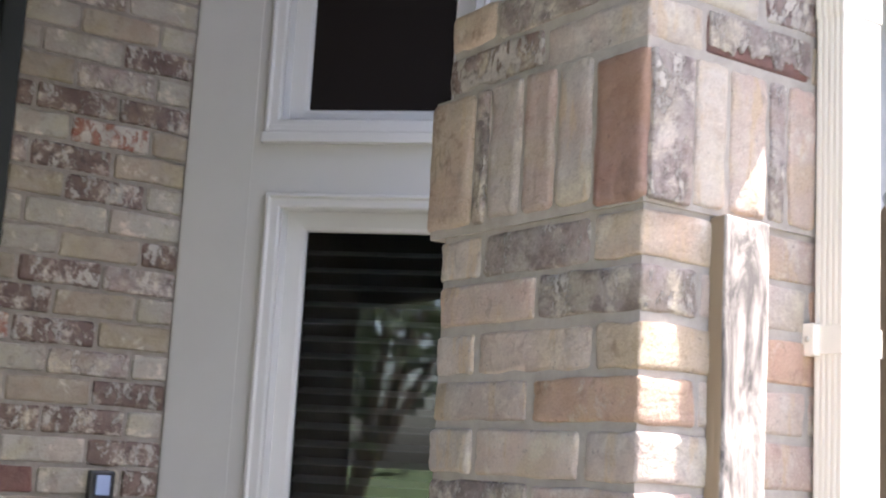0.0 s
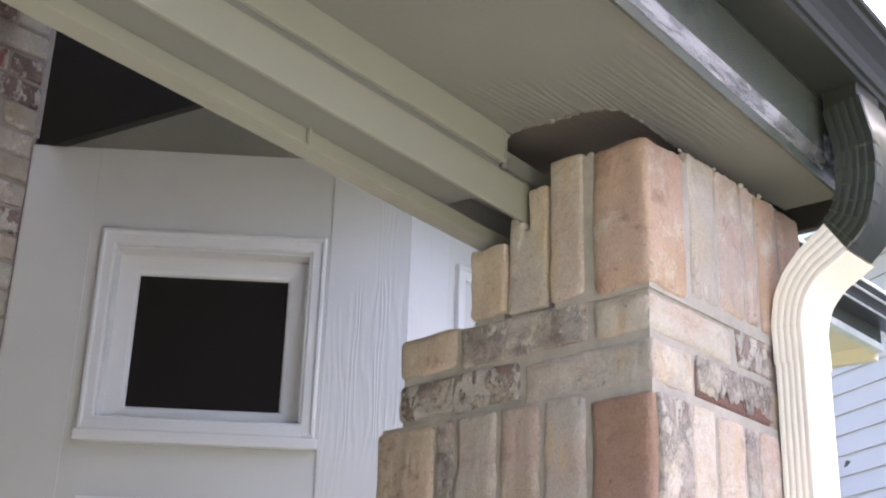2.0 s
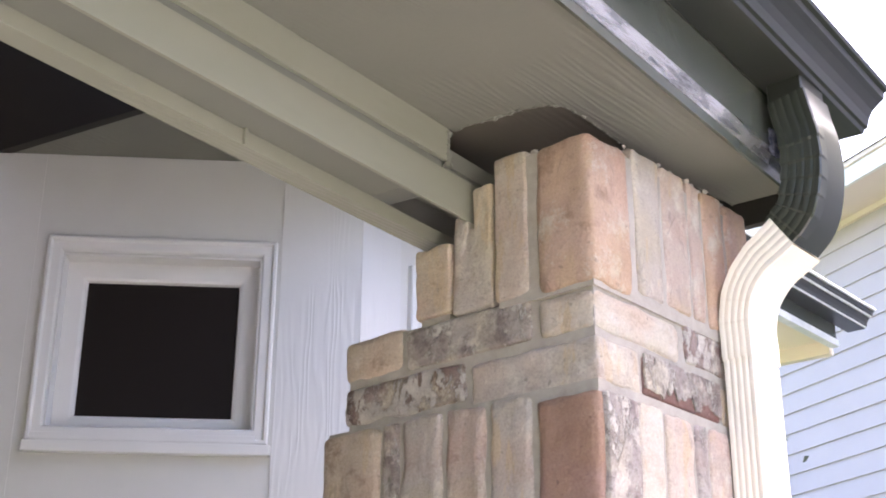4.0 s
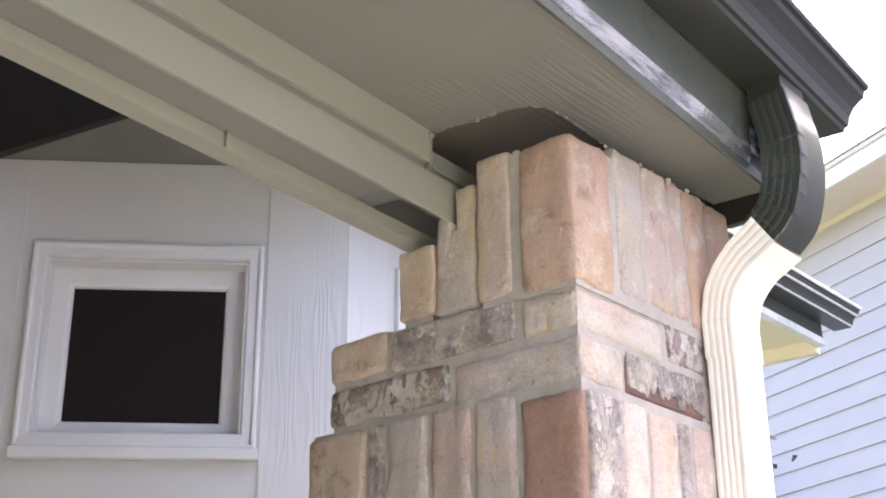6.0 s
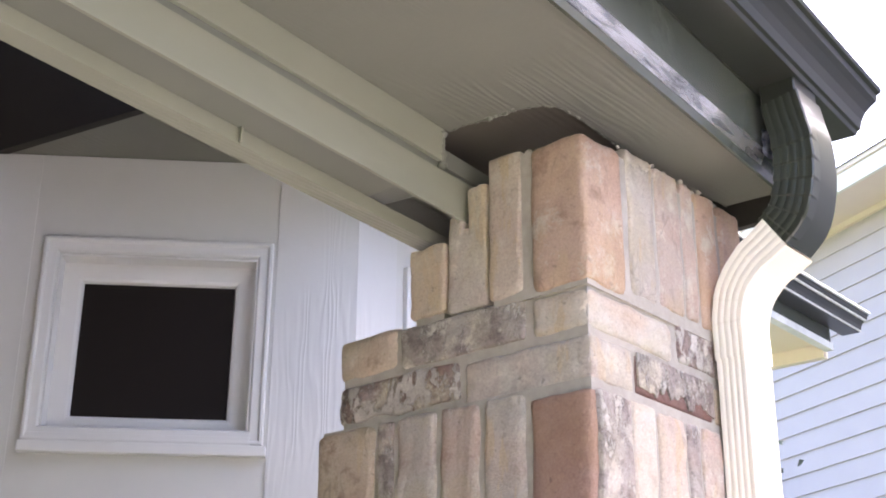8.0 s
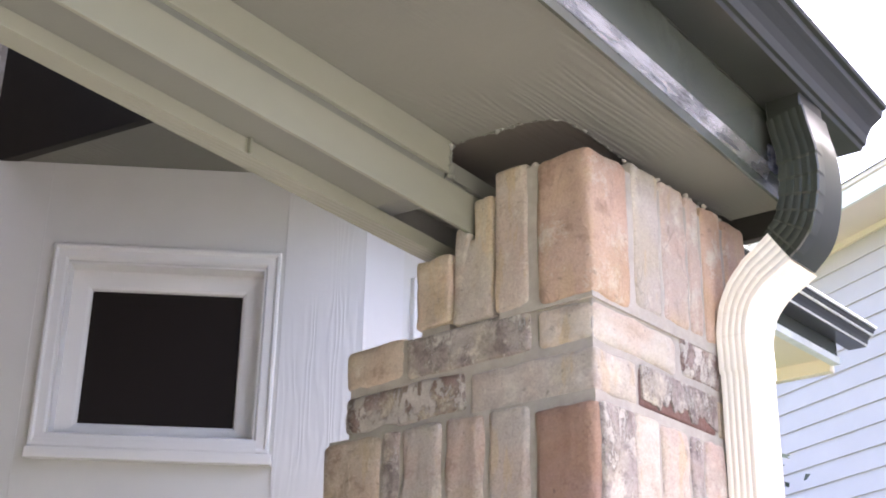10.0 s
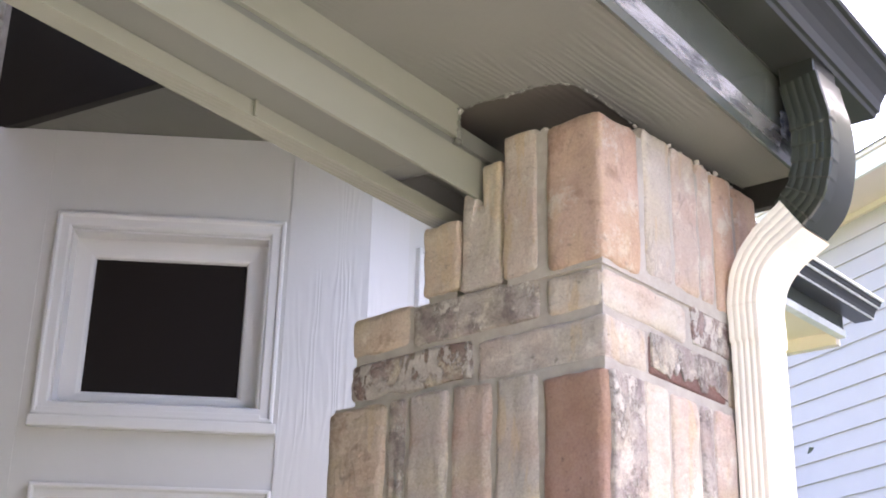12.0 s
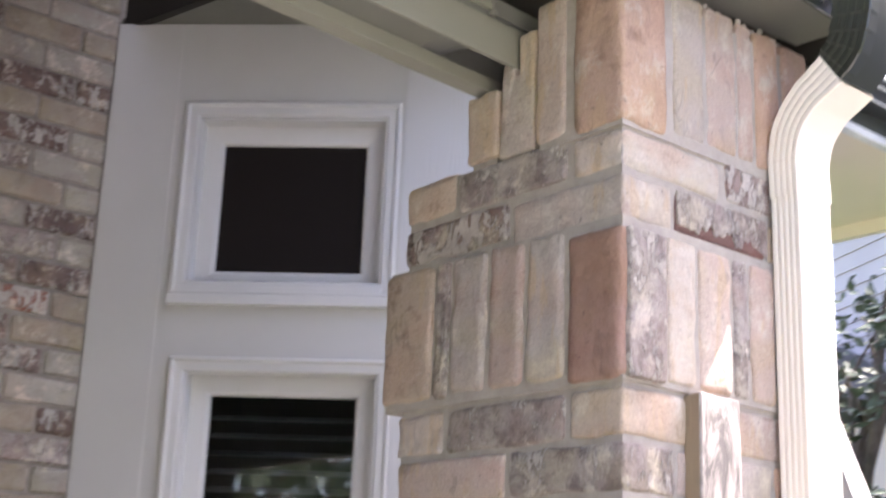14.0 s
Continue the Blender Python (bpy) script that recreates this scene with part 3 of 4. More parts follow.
def gutter(name, label, m, y0, y1, back, z, group):
    """Ogee gutter along y with its back at x = back and its floor at height z."""
    g = thing(name, label, "gutter", group=group)
    shape = [(0.0, 0.085), (0.0, 0.0), (0.069, 0.0), (0.072, 0.006), (0.077, 0.008), (0.081, 0.022), (0.088, 0.034), (0.099, 0.043), (0.107, 0.048), (0.109, 0.058), (0.115, 0.060), (0.117, 0.066), (0.114, 0.072), (0.104, 0.072)]
    bm = bmesh.new()
    inner = [(0.104, 0.068), (0.100, 0.050), (0.080, 0.034), (0.072, 0.012), (0.066, 0.004), (0.003, 0.004), (0.003, 0.085)]
    extrude_profile(bm, [(back + x, z + h) for x, h in shape + inner], y0, y1, m)
    part("trough", bm, GUTTER_PAINT, g)
    bm = bmesh.new()
    cap = [bm.verts.new(m @ Vector((back + x, y1, z + h))) for x, h in shape[:13]]
    cap2 = [bm.verts.new(m @ Vector((back + x, y1 + 0.003, z + h))) for x, h in shape[:13]]
    bm.faces.new(cap)
    bm.faces.new(cap2[::-1])
    for i in range(13):
        j = (i + 1) % 13
        bm.faces.new((cap[i], cap[j], cap2[j], cap2[i]))
    part("end_cap", bm, GUTTER_PAINT, g)
    return g


gutter("rain_gutter", "dark green-black metal rain gutter along the porch eave", ROOF, Y0, 0.525, 0.1185, 2.468, "gutters")


def tube(bm, points, w, d, side, ribs=0, crimp=(), mat=0, groove=0.0018):
    """A rectangular pipe along points, w wide along side and d deep; ribs press grooves into its faces."""
    base = []
    n1, n2 = 36, 36
    base += [(-1 + 2 * k / n1, -1) for k in range(n1)]
    base += [(1, -1 + 2 * k / n2) for k in range(n2)]
    base += [(1 - 2 * k / n1, 1) for k in range(n1)]
    base += [(-1, 1 - 2 * k / n2) for k in range(n2)]
    pts = [Vector(p) for p in points]
    side = Vector(side).normalized()
    rings = []
    for i, p in enumerate(pts):
        t = (pts[min(i + 1, len(pts) - 1)] - pts[max(i - 1, 0)]).normalized()
        s = (side - t * side.dot(t)).normalized()
        n = t.cross(s)
        deep = (d[i] if isinstance(d, list) else d) / 2
        grow = 1 + (crimp[i] if crimp else 0.0)
        ring = []
        for u, v in base:
            corner = abs(u) > 0.999 and abs(v) > 0.999
            along = u if abs(v) > 0.999 else v
            dent = 0.0
            if ribs and abs(u) > 0.999 and abs(along) < 0.82:
                dent = groove * ((1 - math.cos(2 * math.pi * ribs * (along / 1.64 + 0.5))) / 2) ** 2.5
            du = math.copysign(dent, u) if abs(u) > 0.999 else 0.0
            dv = math.copysign(dent, v) if abs(v) > 0.999 else 0.0
            fold = (grow - 1) * max(0.0, min(1.0, (-u - 0.4) / 0.6))
            k = 0.97 if corner else 1.0
            ring.append(bm.verts.new(p + s * (u * w / 2 * k * (1 + 0.5 * fold) - du) + n * (v * deep * k * (1 + fold) - dv)))
        rings.append(ring)
    for a, c in zip(rings, rings[1:]):
        for k in range(len(a)):
            j = (k + 1) % len(a)
            bm.faces.new((a[k], a[j], c[j], c[k])).material_index = mat


def arc(points, steps=8):
    """A smooth line through the given points."""
    out = []
    p = [Vector(q) for q in points]
    p = [p[0] * 2 - p[1]] + p + [p[-1] * 2 - p[-2]]
    for i in range(1, len(p) - 2):
        for k in range(steps):
            t = k / steps
            a, b2, c, d = p[i - 1], p[i], p[i + 1], p[i + 2]
            out.append(0.5 * ((2 * b2) + (c - a) * t + (2 * a - 5 * b2 + 4 * c - d) * t * t + (3 * b2 - a - 3 * c + d) * t ** 3))
    out.append(p[-2])
    return out


spout = thing("downspout", "ribbed white downspout with a dark elbow beside the brick column", "downspout", at=(0.05, 0.34, 0.1))
SX, SY = 0.029, 0.342
bm = bmesh.new()
tube(bm, [(0.134, SY, 2.470), (0.134, SY, 2.450), (0.136, SY, 2.425)], 0.073, 0.054, (0, 1, 0))
part("outlet", bm, GUTTER_PAINT, spout, "plain dark gutter outlet")
line = arc([(0.136, SY, 2.442), (0.141, SY, 2.412), (0.148, SY, 2.376), (0.149, SY, 2.334), (0.143, SY, 2.296), (0.131, SY, 2.264), (0.106, SY, 2.240)], 12)
bm = bmesh.new()
tube(bm, line, 0.078, 0.060, (0, 1, 0), 4, [0.07 * ((i - 20) % 8) / 7 if 20 < i < 69 else 0.0 for i in range(len(line))], groove=0.0011)
part("dark_elbow", bm, ELBOW_PAINT, spout, "dark green-black crimped elbow")
line = arc([(0.112, SY, 2.238), (0.094, SY, 2.226), (0.066, SY, 2.207), (0.040, SY, 2.174), (0.029, SY, 2.132), (SX, SY, 2.094), (SX, SY, 2.072)], 12)
bm = bmesh.new()
tube(bm, line, 0.082, [0.060 - 0.012 * min(1, i / 48) for i in range(len(line))], (0, 1, 0), 4, [0.022 * ((i - 6) % 9) / 8 if 6 < i < 51 else 0.0 for i in range(len(line))], groove=0.0012)
part("white_elbow", bm, SPOUT_WHITE, spout, "crimped white elbow")
bm = bmesh.new()
tube(bm, [(SX, SY, 2.085 - 0.0622 * k) for k in range(31)], 0.077, 0.0455, (0, 1, 0), 4)
pipe = part("pipe", bm, SPOUT_WHITE, spout)
line = arc([(SX, SY, 0.26), (SX + 0.01, SY, 0.19), (SX + 0.08, SY, 0.13), (SX + 0.2, SY, 0.10)], 5)
bm = bmesh.new()
tube(bm, line, 0.082, 0.050, (0, 1, 0), 4)
part("foot_elbow", bm, SPOUT_WHITE, spout, "", True)
bm = bmesh.new()
box(bm, SX - 0.0248, SX + 0.0236, SY - 0.0405, SY + 0.0413, 1.615, 1.652, ID, 0.001)
box(bm, SX - 0.034, SX - 0.012, SY - 0.052, SY - 0.036, 1.612, 1.655, ID, 0.003)
strap = part("strap", bm, SPOUT_WHITE, spout, "white fixing strap")
bm = bmesh.new()
bmesh.ops.create_uvsphere(bm, u_segments=10, v_segments=6, radius=0.0042, matrix=Matrix.Translation((SX - 0.023, SY - 0.0525, 1.634)) @ Matrix.Diagonal((1, 0.5, 1, 1)))
part("screw", bm, STEEL, strap, "steel screw head", True)

bm = bmesh.new()
rnd = random.Random(71)
grid = [[bm.verts.new(ROOF @ Vector((0.1215 + 0.010 * abs(noise.noise(Vector((i * 0.9, j * 0.8, 4.2)))), 0.306 + 0.006 * i + rnd.uniform(-0.002, 0.002), 2.366 + 0.006 * j + rnd.uniform(-0.002, 0.002)))) for j in range(8)] for i in range(11)]
for i in range(10):
    for j in range(7):
        bm.faces.new((grid[i][j], grid[i + 1][j], grid[i + 1][j + 1], grid[i][j + 1]))
bmesh.ops.solidify(bm, geom=bm.faces[:], thickness=0.0008)
whole("film_scrap", bm, FILM, "crumpled bluish plastic film stuck on the fascia behind the elbow", "scrap")

# porch roof deck over everything
roof = thing("porch_roof", "grey shingled porch roof sloping down to the gutter", "roof", "structure")
bm = bmesh.new()
extrude_profile(bm, [(0.150, 2.560), (0.150, 2.585), (-2.70, 4.049), (-2.70, 3.989), (0.100, 2.555)], Y0, 0.43, ROOF)
part("deck", bm, SHINGLE, roof)

# ---------------------------------------------------------------- house walls behind
wall = bmesh.new()
box(wall, -2.45, -2.2185, -0.13, 0.36, 0.0, 4.2)
box(wall, -2.45, -2.224, 0.36, 0.60, 3.14, 4.2)
box(wall, -2.45, -2.222, -4.2, -1.13, 0.0, 4.2)
box(wall, -2.45, -2.222, -1.13, -0.13, 2.75, 4.2)
brick_wall = whole("wall_west", wall, WALL_MORTAR, "mixed tumbled brick house wall with pale mortar", "wall", "structure")

door = thing("door_1", "dark green front door in a dark frame in the brick wall", "door", "structure", at=(-2.3, -0.63, 0.1))
bm = bmesh.new()
box(bm, -2.40, -2.20, -0.19, -0.131, 0.1, 2.74, ID, 0.004)
box(bm, -2.40, -2.20, -1.129, -1.07, 0.1, 2.74, ID, 0.004)
box(bm, -2.40, -2.20, -1.07, -0.19, 2.68, 2.74, ID, 0.004)
part("door_frame", bm, DOOR_DARK, door)
bm = bmesh.new()
box(bm, -2.37, -2.32, -1.068, -0.192, 0.1, 2.678, ID, 0.003)
leaf = part("door_leaf", bm, DOOR_DARK, door)
bm = bmesh.new()
bmesh.ops.create_uvsphere(bm, u_segments=16, v_segments=10, radius=0.03, matrix=Matrix.Translation((-2.285, -0.27, 1.05)))
box(bm, -2.322, -2.30, -0.28, -0.26, 1.04, 1.06)
part("knob", bm, STEEL, leaf, "steel door knob", True)

bell = thing("doorbell", "small black doorbell with a glossy blue lens on the brick wall", "doorbell", at=(-2.21, 0.19, 1.36))
bm = bmesh.new()
box(bm, -2.215, -2.185, 0.155, 0.222, 1.29, 1.385, ID, 0.006)
part("case", bm, PLASTIC, bell)
bm = bmesh.new()
box(bm, -2.186, -2.181, 0.170, 0.208, 1.322, 1.374, ID, 0.004)
part("lens", bm, LENS, bell, "blue glossy lens")

# Unseen wall, added only to keep light out of the porch
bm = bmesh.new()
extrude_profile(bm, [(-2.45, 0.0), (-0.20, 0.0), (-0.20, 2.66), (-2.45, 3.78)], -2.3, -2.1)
whole("light_block_wall", bm, DIM_BOARD, "unseen dark wall added to block light from the porch", "wall", "structure")

# bay: slanted side and front
BAY = Matrix(((0.70711, -0.70711, 0, -2.21), (0.70711, 0.70711, 0, 0.35), (0, 0, 1, 0), (0, 0, 0, 1)))
W1 = (0.264, 0.784, 2.337, 2.822)
W2 = (0.284, 0.792, 0.70, 2.116)


def pierced_wall(bm, s0, s1, z0, z1, depth, holes, m):
    """One solid wall with openings through it."""
    ss = sorted({s0, s1, *(h[0] for h in holes), *(h[1] for h in holes)})
    zs = sorted({z0, z1, *(h[2] for h in holes), *(h[3] for h in holes)})
    solid = set()
    for i in range(len(ss) - 1):
        for j in range(len(zs) - 1):
            cs, cz = (ss[i] + ss[i + 1]) / 2, (zs[j] + zs[j + 1]) / 2
            if not any(h[0] < cs < h[1] and h[2] < cz < h[3] for h in holes):
                solid.add((i, j))
    made = {}

    def corner(i, j, k):
        if (i, j, k) not in made:
            made[i, j, k] = bm.verts.new(m @ Vector((ss[i], depth * k, zs[j])))
        return made[i, j, k]

    for i, j in solid:
        ring = ((i, j), (i + 1, j), (i + 1, j + 1), (i, j + 1))
        for k in (0, 1):
            bm.faces.new([corner(*q, k) for q in ring])
        for n, (di, dj) in enumerate(((0, -1), (1, 0), (0, 1), (-1, 0))):
            if (i + di, j + dj) not in solid:
                p, q = ring[n], ring[(n + 1) % 4]
                bm.faces.new((corner(*p, 0), corner(*q, 0), corner(*q, 1), corner(*p, 1)))


bm = bmesh.new()
pierced_wall(bm, 0.0, 1.049, 0.0, 3.11, 0.14, [W1, W2], BAY)
whole("wall_bay_side", bm, WHITE, "white painted panel wall of the bay", "wall", "structure")
bm = bmesh.new()
box(bm, 0.834, 1.051, -0.005, 0.0, 0.1, 3.108, BAY, 0.001)
whole("corner_board", bm, WHITE_GRAIN, "white wood-grain corner board of the bay", "trim", "structure")
bm = bmesh.new()
box(bm, 0.004, 0.190, -0.003, 0.0, 0.1, 3.106, BAY, 0.001)
side_board = whole("side_board", bm, WHITE, "white flat side board of the bay", "trim", "structure")

FRONT = Matrix(((0, -1, 0, -1.468), (1, 0, 0, 1.092), (0, 0, 1, 0), (0, 0, 0, 1)))
W3 = (0.27, 0.98, 2.337, 2.822)
W4 = (0.27, 0.98, 0.70, 2.118)
bm = bmesh.new()
pierced_wall(bm, 0.0, 1.60, 0.0, 3.11, 0.14, [W3, W4], FRONT)
whole("wall_bay_front", bm, WHITE, "white painted front wall of the bay", "wall", "structure")
bm = bmesh.new()
box(bm, -0.004, 0.15, -0.005, 0.0, 0.1, 3.108, FRONT, 0.001)
whole("corner_trim", bm, WHITE_GRAIN, "white wood-grain corner trim of the bay front", "trim", "structure")


def frame_sweep(bm, s0, s1, z0, z1, profile, m):
    """A mitred picture frame: profile rows of (inset from the outer edge, depth into the wall)."""
    loops = []
    for inset, depth in profile:
        a, b2, c, d = s0 + inset, s1 - inset, z0 + inset, z1 - inset
        loops.append([bm.verts.new(m @ Vector(q)) for q in ((a, depth, c), (b2, depth, c), (b2, depth, d), (a, depth, d))])
    for p, q in zip(loops, loops[1:]):
        for i in range(4):
            j = (i + 1) % 4
            bm.faces.new((p[i], p[j], q[j], q[i]))


def window(name, label, m, hole, blind, head=0.046, side=0.042):
    s0, s1, z0, z1 = hole
    w = thing(name, label, "window", "structure", at=tuple(m @ Vector(((s0 + s1) / 2, 0, z0))))
    bm = bmesh.new()
    frame_sweep(bm, s0 - side, s1 + side - 0.002, z0 - 0.02, z1 + head, [(0, 0), (0, -0.015), (0.003, -0.018), (0.009, -0.018), (0.012, -0.012), (0.014, -0.010), (0.034, -0.010), (0.038, -0.007), (0.041, 0.0), (0.044, 0.012)], m)
    part("casing", bm, WHITE_TRIM, w)
    bm = bmesh.new()
    frame_sweep(bm, s0 - 0.001, s1 + 0.001, z0 - 0.001, z1 + 0.001, [(0, 0.10), (0, -0.004), (0.005, -0.004), (0.008, 0.042), (0.050, 0.044), (0.058, 0.047), (0.062, 0.056), (0.062, 0.07)], m)
    sash = part("sash", bm, WHITE_TRIM, w)
    bm = bmesh.new()
    box(bm, s0 - 0.048, s1 + 0.049, -0.026, 0.0, z0 - 0.050, z0 - 0.022, m, 0.004)
    box(bm, s0 - 0.030, s1 + 0.008, -0.017, 0.0, z0 - 0.022, z0 + 0.002, m, 0.003)
    part("sill", bm, WHITE_TRIM, w)
    bm = bmesh.new()
    box(bm, s0 + 0.058, s1 - 0.058, 0.056, 0.060, z0 + 0.058, z1 - 0.058, m)
    part("pane", bm, GLASS if blind else SCREEN, sash, "reflecting glass" if blind else "black insect screen")
    # flat black sheet added in place of an unlit room
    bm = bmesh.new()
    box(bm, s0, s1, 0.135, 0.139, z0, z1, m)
    part("unlit_room_backing", bm, BLACK_VOID, w)
    if blind:
        z = z0 + 0.08
        while z < z1 - 0.07:
            bm = bmesh.new()
            extrude = [(-0.022, -0.010), (-0.008, -0.002), (0.008, 0.004), (0.022, 0.007), (0.022, 0.010), (-0.022, -0.007)]
            a = [bm.verts.new(m @ Vector((s0 + 0.06, 0.092 + u, z + h))) for u, h in extrude]
            c = [bm.verts.new(m @ Vector((s1 - 0.06, 0.092 + u, z + h))) for u, h in extrude]
            for i in range(6):
                j = (i + 1) % 6
                bm.faces.new((a[i], a[j], c[j], c[i]))
            bm.faces.new(a[::-1])
            bm.faces.new(c)
            part("slat", bm, SLAT, w)
            z += 0.047
    return w


window("window_1", "small white-framed transom window with a black screen", BAY, W1, False)
window("window_2", "tall white-framed window with dark horizontal blinds", BAY, W2, True, 0.032)
window("window_3", "white-framed transom window on the bay front", FRONT, W3, False, 0.046, 0.086)
window("window_4", "tall white-framed window on the bay front", FRONT, W4, True, 0.032, 0.086)

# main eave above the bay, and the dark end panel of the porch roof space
# Shade put into one soffit's colour: greige where shaded, cream where lit
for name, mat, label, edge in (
    ("main_soffit", OLIVE, "main eave soffit above the bay, greige for its shaded stretch", [(-2.45, 0.330), (-1.165, 0.578), (-1.165, 1.90), (-2.45, 1.90)]),
    ("end_soffit", CREAM, "lit end of the main eave soffit, in cream", [(-2.45, 1.902), (-1.165, 1.902), (-1.165, 3.36), (-2.45, 3.36)]),
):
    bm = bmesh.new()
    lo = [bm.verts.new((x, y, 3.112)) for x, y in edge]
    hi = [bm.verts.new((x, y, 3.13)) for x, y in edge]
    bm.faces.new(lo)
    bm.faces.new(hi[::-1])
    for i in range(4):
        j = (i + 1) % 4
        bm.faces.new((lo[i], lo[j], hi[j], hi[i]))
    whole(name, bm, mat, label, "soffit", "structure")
# gable end with the unlit void painted in as near-black
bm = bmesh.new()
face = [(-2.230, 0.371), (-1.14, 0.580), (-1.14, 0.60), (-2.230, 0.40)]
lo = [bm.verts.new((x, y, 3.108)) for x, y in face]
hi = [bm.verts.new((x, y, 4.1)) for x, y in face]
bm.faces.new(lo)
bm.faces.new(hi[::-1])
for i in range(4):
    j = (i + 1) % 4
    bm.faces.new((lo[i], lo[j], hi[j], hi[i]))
whole("gable_panel", bm, SHADE_PANEL, "end panel above the bay, near-black for shade", "panel", "structure")
main = thing("main_roof", "main roof edge with dark fascia above the bay", "roof", "structure")
bm = bmesh.new()
box(bm, -1.165, -1.145, 0.61, 3.36, 3.108, 3.25)
part("fascia_board", bm, GREEN_BLACK, main)
bm = bmesh.new()
box(bm, -1.175, -1.140, 0.61, 3.37, 3.080, 3.108, ID, 0.002)
part("drip_edge", bm, PALE_EDGE, main, "near-white edge")
bm = bmesh.new()
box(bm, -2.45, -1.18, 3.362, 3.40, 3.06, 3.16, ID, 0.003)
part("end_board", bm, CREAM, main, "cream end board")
bm = bmesh.new()
extrude_profile(bm, [(-1.11, 3.27), (-1.11, 3.31), (-3.4, 4.40), (-3.4, 4.34)], 0.61, 3.42)
part("deck", bm, SHINGLE, main)
eave_gutter = gutter("rain_gutter", "dark metal rain gutter with painted sun highlights along the main eave", ID, 0.63, 3.47, -1.144, 3.165, "gutters")
# strips added along the gutter, near-white in place of sun highlights
for x, h, r in ((-1.0285, 3.232, 0.006), (-1.048, 3.211, 0.007), (-1.071, 3.170, 0.004)):
    bm = bmesh.new()
    extrude_profile(bm, [(x + r * math.cos(k * math.pi / 4), h + r * math.sin(k * math.pi / 4)) for k in range(8)], 0.63, 3.474)
    part("bead", bm, PALE_EDGE, eave_gutter, "near-white strip painted as a sun highlight")

# ---------------------------------------------------------------- neighbouring house
n_dir = Vector((0.44, 0.898, 0)).normalized()
n_run = Vector((0.898, -0.44, 0)).normalized()
NBM = Matrix(((n_run.x, n_dir.x, 0, n_dir.x * 5.77), (n_run.y, n_dir.y, 0, n_dir.y * 5.77), (0, 0, 1, 0), (0, 0, 0, 1)))
house = thing("neighbour_house", "two-storey neighbouring house with pale grey lap siding", "house", at=tuple(NBM @ Vector((0, 0, 0))))
bm = bmesh.new()
box(bm, -9, 7, 0.03, 6.0, 0.0, 5.56, NBM)
part("wall", bm, SIDING, house)
z = 0.25
while z < 5.40:
    bm = bmesh.new()
    a = [bm.verts.new(NBM @ Vector((-9, u, h))) for u, h in ((0.0, z), (0.014, z + 0.166), (0.032, z + 0.166), (0.032, z))]
    c = [bm.verts.new(NBM @ Vector((7, u, h))) for u, h in ((0.0, z), (0.014, z + 0.166), (0.032, z + 0.166), (0.032, z))]
    for i in range(4):
        j = (i + 1) % 4
        bm.faces.new((a[i], a[j], c[j], c[i]))
    bm.faces.new(a[::-1])
    bm.faces.new(c)
    part("siding_board", bm, SIDING, house)
    z += 0.160
bm = bmesh.new()
box(bm, -9, 7, -0.02, 0.03, 5.515, 5.562, NBM, 0.004)
part("frieze_board", bm, PEACH, house)
bm = bmesh.new()
box(bm, -9.3, 7.3, -0.40, 6.3, 5.562, 5.60, NBM)
part("eave_soffit", bm, PEACH, house)
bm = bmesh.new()
box(bm, -9.3, 7.3, -0.43, -0.40, 5.55, 5.68, NBM)
part("white_fascia", bm, BRIGHT_TRIM, house)
bm = bmesh.new()
box(bm, -9.3, 7.3, -0.445, -0.40, 5.684, 5.72, NBM, 0.004)
part("shingle_mould", bm, PEACH, house, "pale pink moulding under the shingles")
bm = bmesh.new()
extrude_profile(bm, [(-0.46, 5.722), (3.0, 7.4), (6.5, 5.722)], -9.3, 7.3, NBM @ Matrix.Rotation(radians(90), 4, "Z") @ Matrix.Diagonal((1, -1, 1, 1)))
part("roof", bm, SHINGLE, house)


bm = bmesh.new()
extrude_profile(bm, [(-9.5, 3.30), (-7.40, 3.30), (-8.85, 4.05), (-9.5, 4.05)], -1.0, 0.02, NBM)
lower = part("lower_roof", bm, SHINGLE, house, "dark grey shingled lower roof")
bm = bmesh.new()
box(bm, -9.5, -7.38, -1.03, -0.99, 3.12, 3.31, NBM, 0.004)
part("lower_fascia", bm, WHITE, house, "white fascia of the lower roof")
bm = bmesh.new()
box(bm, -9.5, -7.60, -0.75, 0.0, 0.0, 3.15, NBM)
part("lower_wall", bm, CREAM, house, "cream wall below the lower roof")

# boards leaning behind the column
LEAN = Matrix(((n_run.x, n_dir.x, 0, n_dir.x), (n_run.y, n_dir.y, 0, n_dir.y), (0, 0, 1, 0), (0, 0, 0, 1)))


def leaning(bm, r0, z0, r1, z1, wide, c0, c1):
    """A plank in the plane of LEAN from (r0, z0) up to (r1, z1)."""
    d = Vector((r1 - r0, 0, z1 - z0)).normalized()
    s = Vector((d.z, 0, -d.x)) * wide
    ring = []
    for c in (c0, c1):
        a, e = Vector((r0, c, z0)), Vector((r1, c, z1))
        ring.append([bm.verts.new(LEAN @ q) for q in (a, e, e - s, a - s)])
    for i in range(4):
        j = (i + 1) % 4
        bm.faces.new((ring[0][i], ring[0][j], ring[1][j], ring[1][i]))
    bm.faces.new(ring[0])
    bm.faces.new(ring[1][::-1])


bm = bmesh.new()
leaning(bm, -0.02, 0.0, -1.30, 2.14, 0.042, -0.02, 0.02)
whole("leaning_board", bm, WHITE, "narrow white board leaning behind the downspout", "board", group="leaning boards")
bm = bmesh.new()
leaning(bm, -0.072, 0.0, -1.34, 2.12, 0.40, 0.0, 0.015)
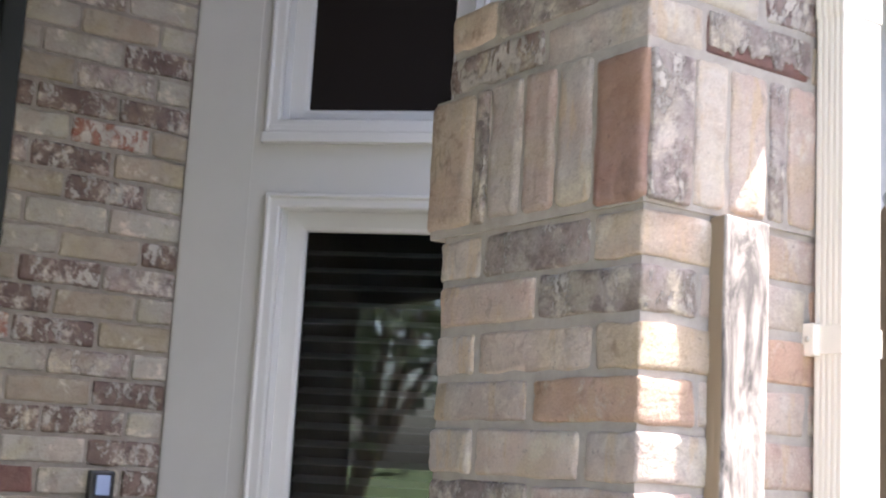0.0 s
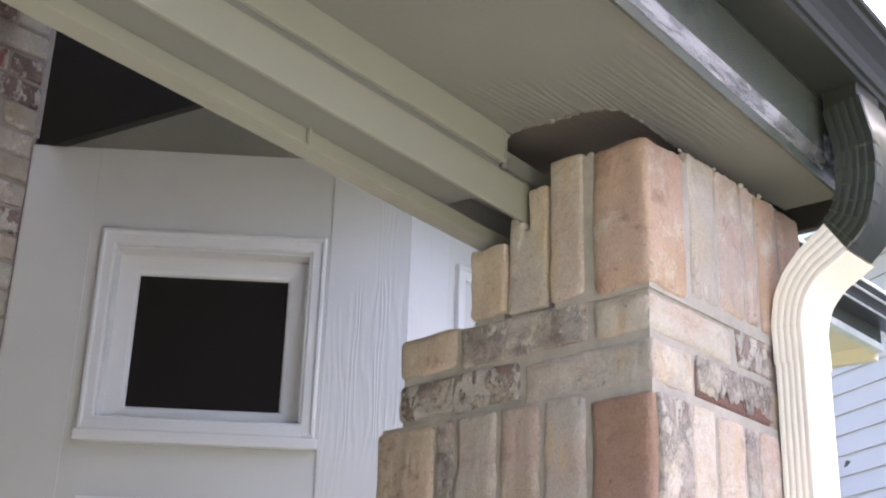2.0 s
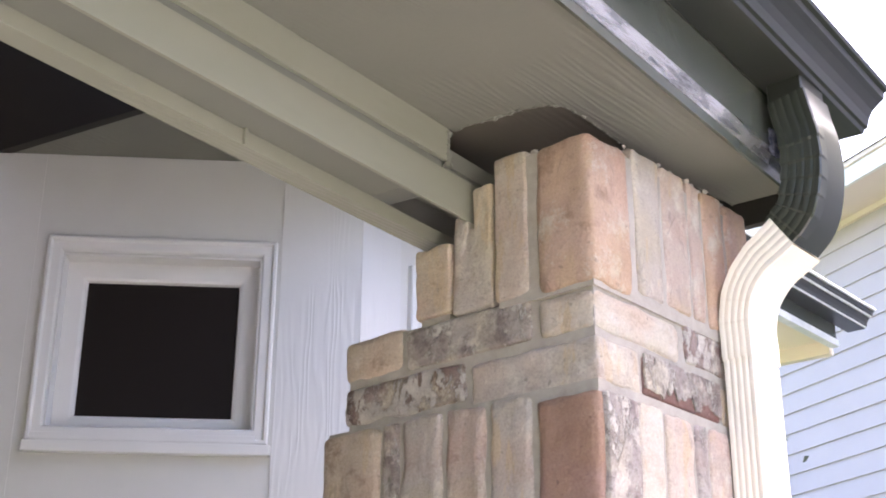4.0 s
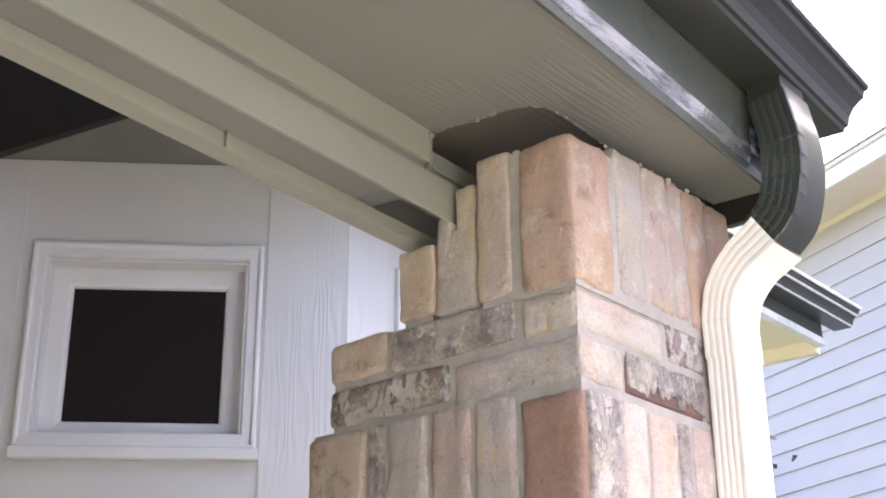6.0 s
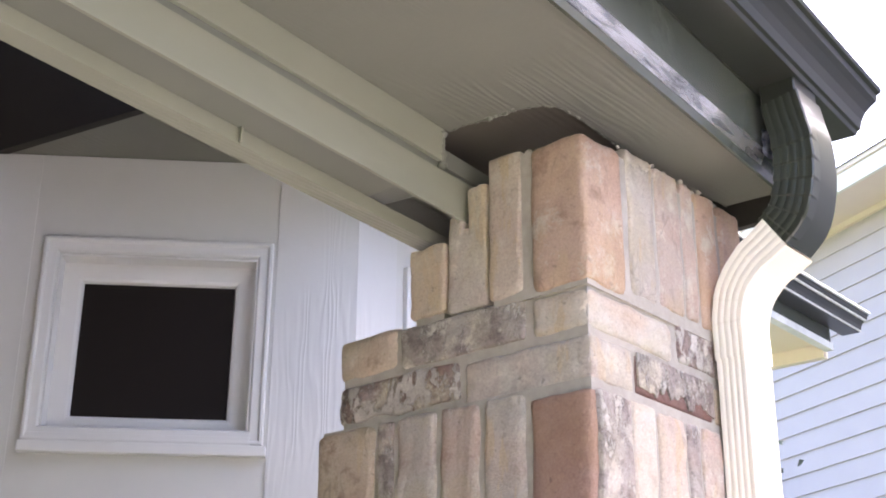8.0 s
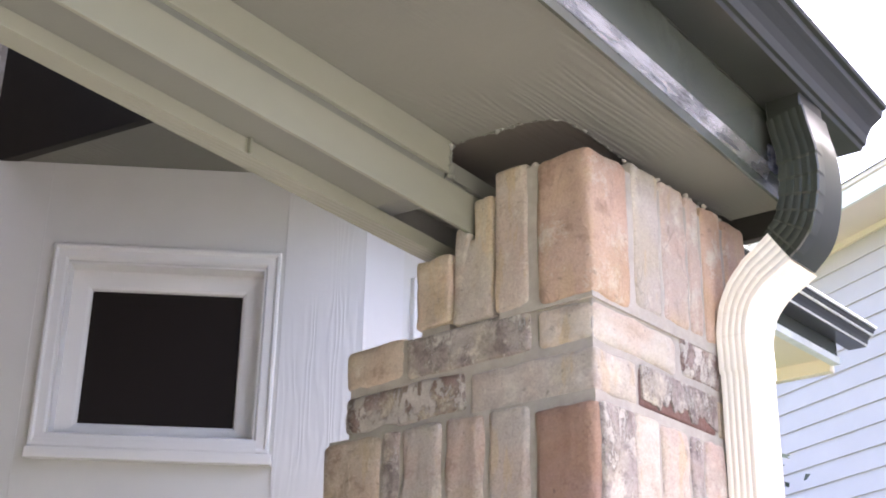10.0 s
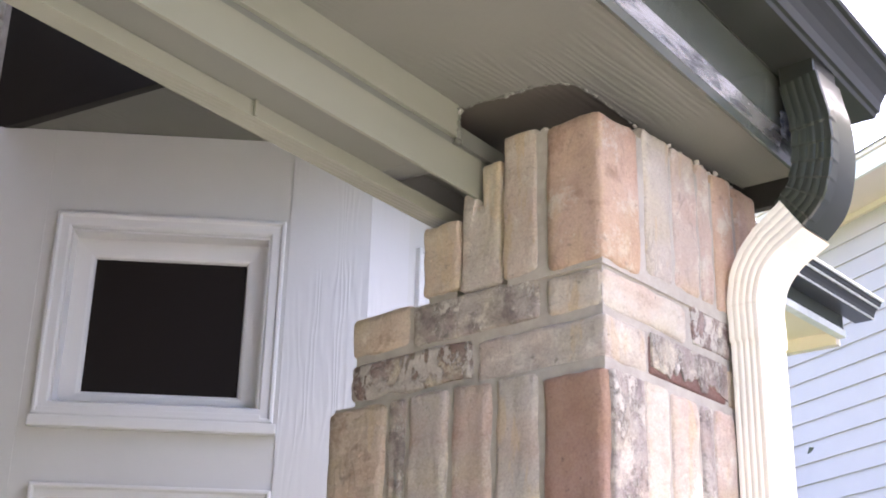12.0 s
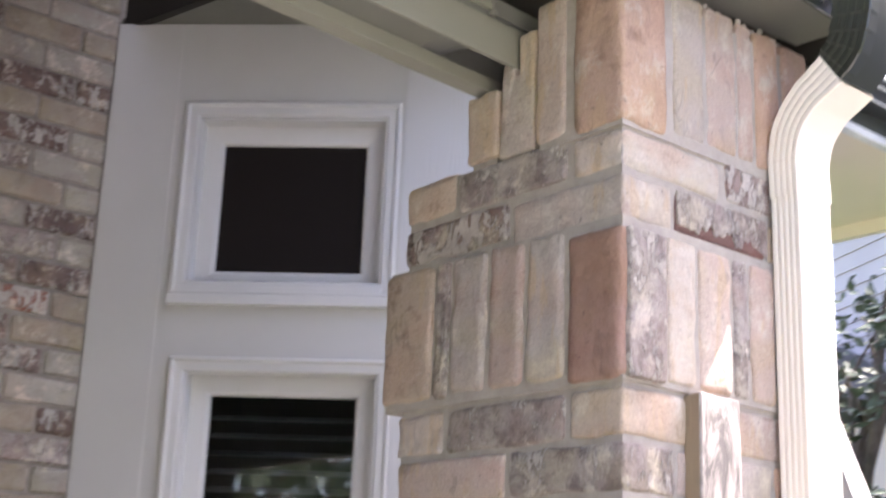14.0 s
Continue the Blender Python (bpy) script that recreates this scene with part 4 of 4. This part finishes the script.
whole("leaning_plank", bm, BOARD_SIDE, "brown wooden panel leaning behind the downspout", "board", group="leaning boards")


# ---------------------------------------------------------------- trees
def tree(name, label, at, height, spread, count, seed, size=0.09, low=0.4, group="yard trees"):
    rnd = random.Random(seed)
    t = thing(name, label, "tree", group=group, at=at)
    bm = bmesh.new()
    base = Vector(at)

    def limb(a, c, r0, r1, sides=8):
        d = (c - a).normalized()
        s = d.orthogonal().normalized()
        n = d.cross(s)
        rings = []
        for p, r in ((a, r0), ((a + c) / 2 + s * r0 * 0.4, (r0 + r1) / 2), (c, r1)):
            rings.append([bm.verts.new(p + (s * math.cos(k * 2 * math.pi / sides) + n * math.sin(k * 2 * math.pi / sides)) * r) for k in range(sides)])
        for p, q in zip(rings, rings[1:]):
            for k in range(sides):
                bm.faces.new((p[k], p[(k + 1) % sides], q[(k + 1) % sides], q[k]))

    fork = base + Vector((0, 0, height * low))
    limb(base, fork, height * 0.014, height * 0.010)
    tips = []
    for k in range(9):
        a = k * 2.4 + rnd.uniform(-0.3, 0.3)
        tip = fork + Vector((math.cos(a) * spread * rnd.uniform(0.35, 0.85), math.sin(a) * spread * rnd.uniform(0.35, 0.85), height * (1 - low) * rnd.uniform(0.25, 0.9)))
        limb(fork + Vector((0, 0, rnd.uniform(-0.3, 0.2))), tip, height * 0.012, height * 0.003, 6)
        for q in range(4):
            end = tip + Vector((rnd.gauss(0, 1), rnd.gauss(0, 1), rnd.gauss(0.2, 0.7))) * spread * 0.28
            limb(tip.lerp(fork, rnd.uniform(0, 0.4)), end, height * 0.004, height * 0.0015, 5)
            tips.append(end)
        tips.append(tip)
    part("trunk", bm, BARK, t, "", True)
    verts, faces = [], []
    for k in range(count):
        c = rnd.choice(tips) + Vector((rnd.gauss(0, 1), rnd.gauss(0, 1), rnd.gauss(0, 0.8))) * spread * 0.17
        u = Vector((rnd.gauss(0, 1), rnd.gauss(0, 1), rnd.gauss(0, 0.6))).normalized() * size * rnd.uniform(0.6, 1.3)
        w = u.orthogonal().normalized() * u.length * 0.45
        nn = u.cross(w).normalized() * u.length * 0.12
        i = len(verts)
        verts += [tuple(q - base) for q in (c - u, c + w + nn, c + u, c - w + nn)]
        faces += [(i, i + 1, i + 2), (i, i + 2, i + 3)]
    me = bpy.data.meshes.new("crown")
    me.from_pydata(verts, [], faces)
    me.materials.append(LEAF)
    crown = new("crown", me)
    crown.parent = t
    return t


tree("tree", "slender sparse green tree before the siding wall", (-3.18, 5.6, 0.0), 3.65, 0.55, 480, 3, 0.05, 0.62)
tree("tree", "slim leafy green shrub before the siding wall", (-2.25, 4.75, 0.0), 2.35, 0.4, 260, 4, 0.045, 0.6)
tree("tree", "broad leafy green yard tree", (12.0, -11.0, 0.0), 8.5, 4.0, 3000, 8, 0.20, 0.15)
tree("tree", "loose leafy green yard tree", (6.3, -13.0, 0.0), 8.0, 3.4, 3600, 9, 0.20, 0.07)
tree("tree", "broad leafy green yard tree", (2.0, -15.0, 0.0), 8.0, 4.2, 3200, 10, 0.22, 0.15)

# ---------------------------------------------------------------- bricks of the house wall
rnd = random.Random(5)
shapes = {}
PITCH = 0.0759
for k in range(-31, 24):
    zc = 2.417 + PITCH * k
    if zc < 0.13:
        continue
    joint = 0.245 if k % 2 == 0 else 0.145
    cuts = [c for c in (joint - 0.451, joint - 0.2255, joint, joint + 0.2255) if -0.11 < c < 0.335]
    ends = [-0.128 - 0.005, *cuts, 0.349 + 0.005]
    for a, c in zip(ends, ends[1:]):
        y, y1 = a + 0.005, c - 0.005
        # mostly bricks whose colour already holds the porch shade
        mat = rnd.choices((SHADED_ASH, SHADED_STRAW, STREAKED, UMBER, REDDISH, DARK_RED), (6, 4, 1.5, 6, 0.9, 0.5))[0]
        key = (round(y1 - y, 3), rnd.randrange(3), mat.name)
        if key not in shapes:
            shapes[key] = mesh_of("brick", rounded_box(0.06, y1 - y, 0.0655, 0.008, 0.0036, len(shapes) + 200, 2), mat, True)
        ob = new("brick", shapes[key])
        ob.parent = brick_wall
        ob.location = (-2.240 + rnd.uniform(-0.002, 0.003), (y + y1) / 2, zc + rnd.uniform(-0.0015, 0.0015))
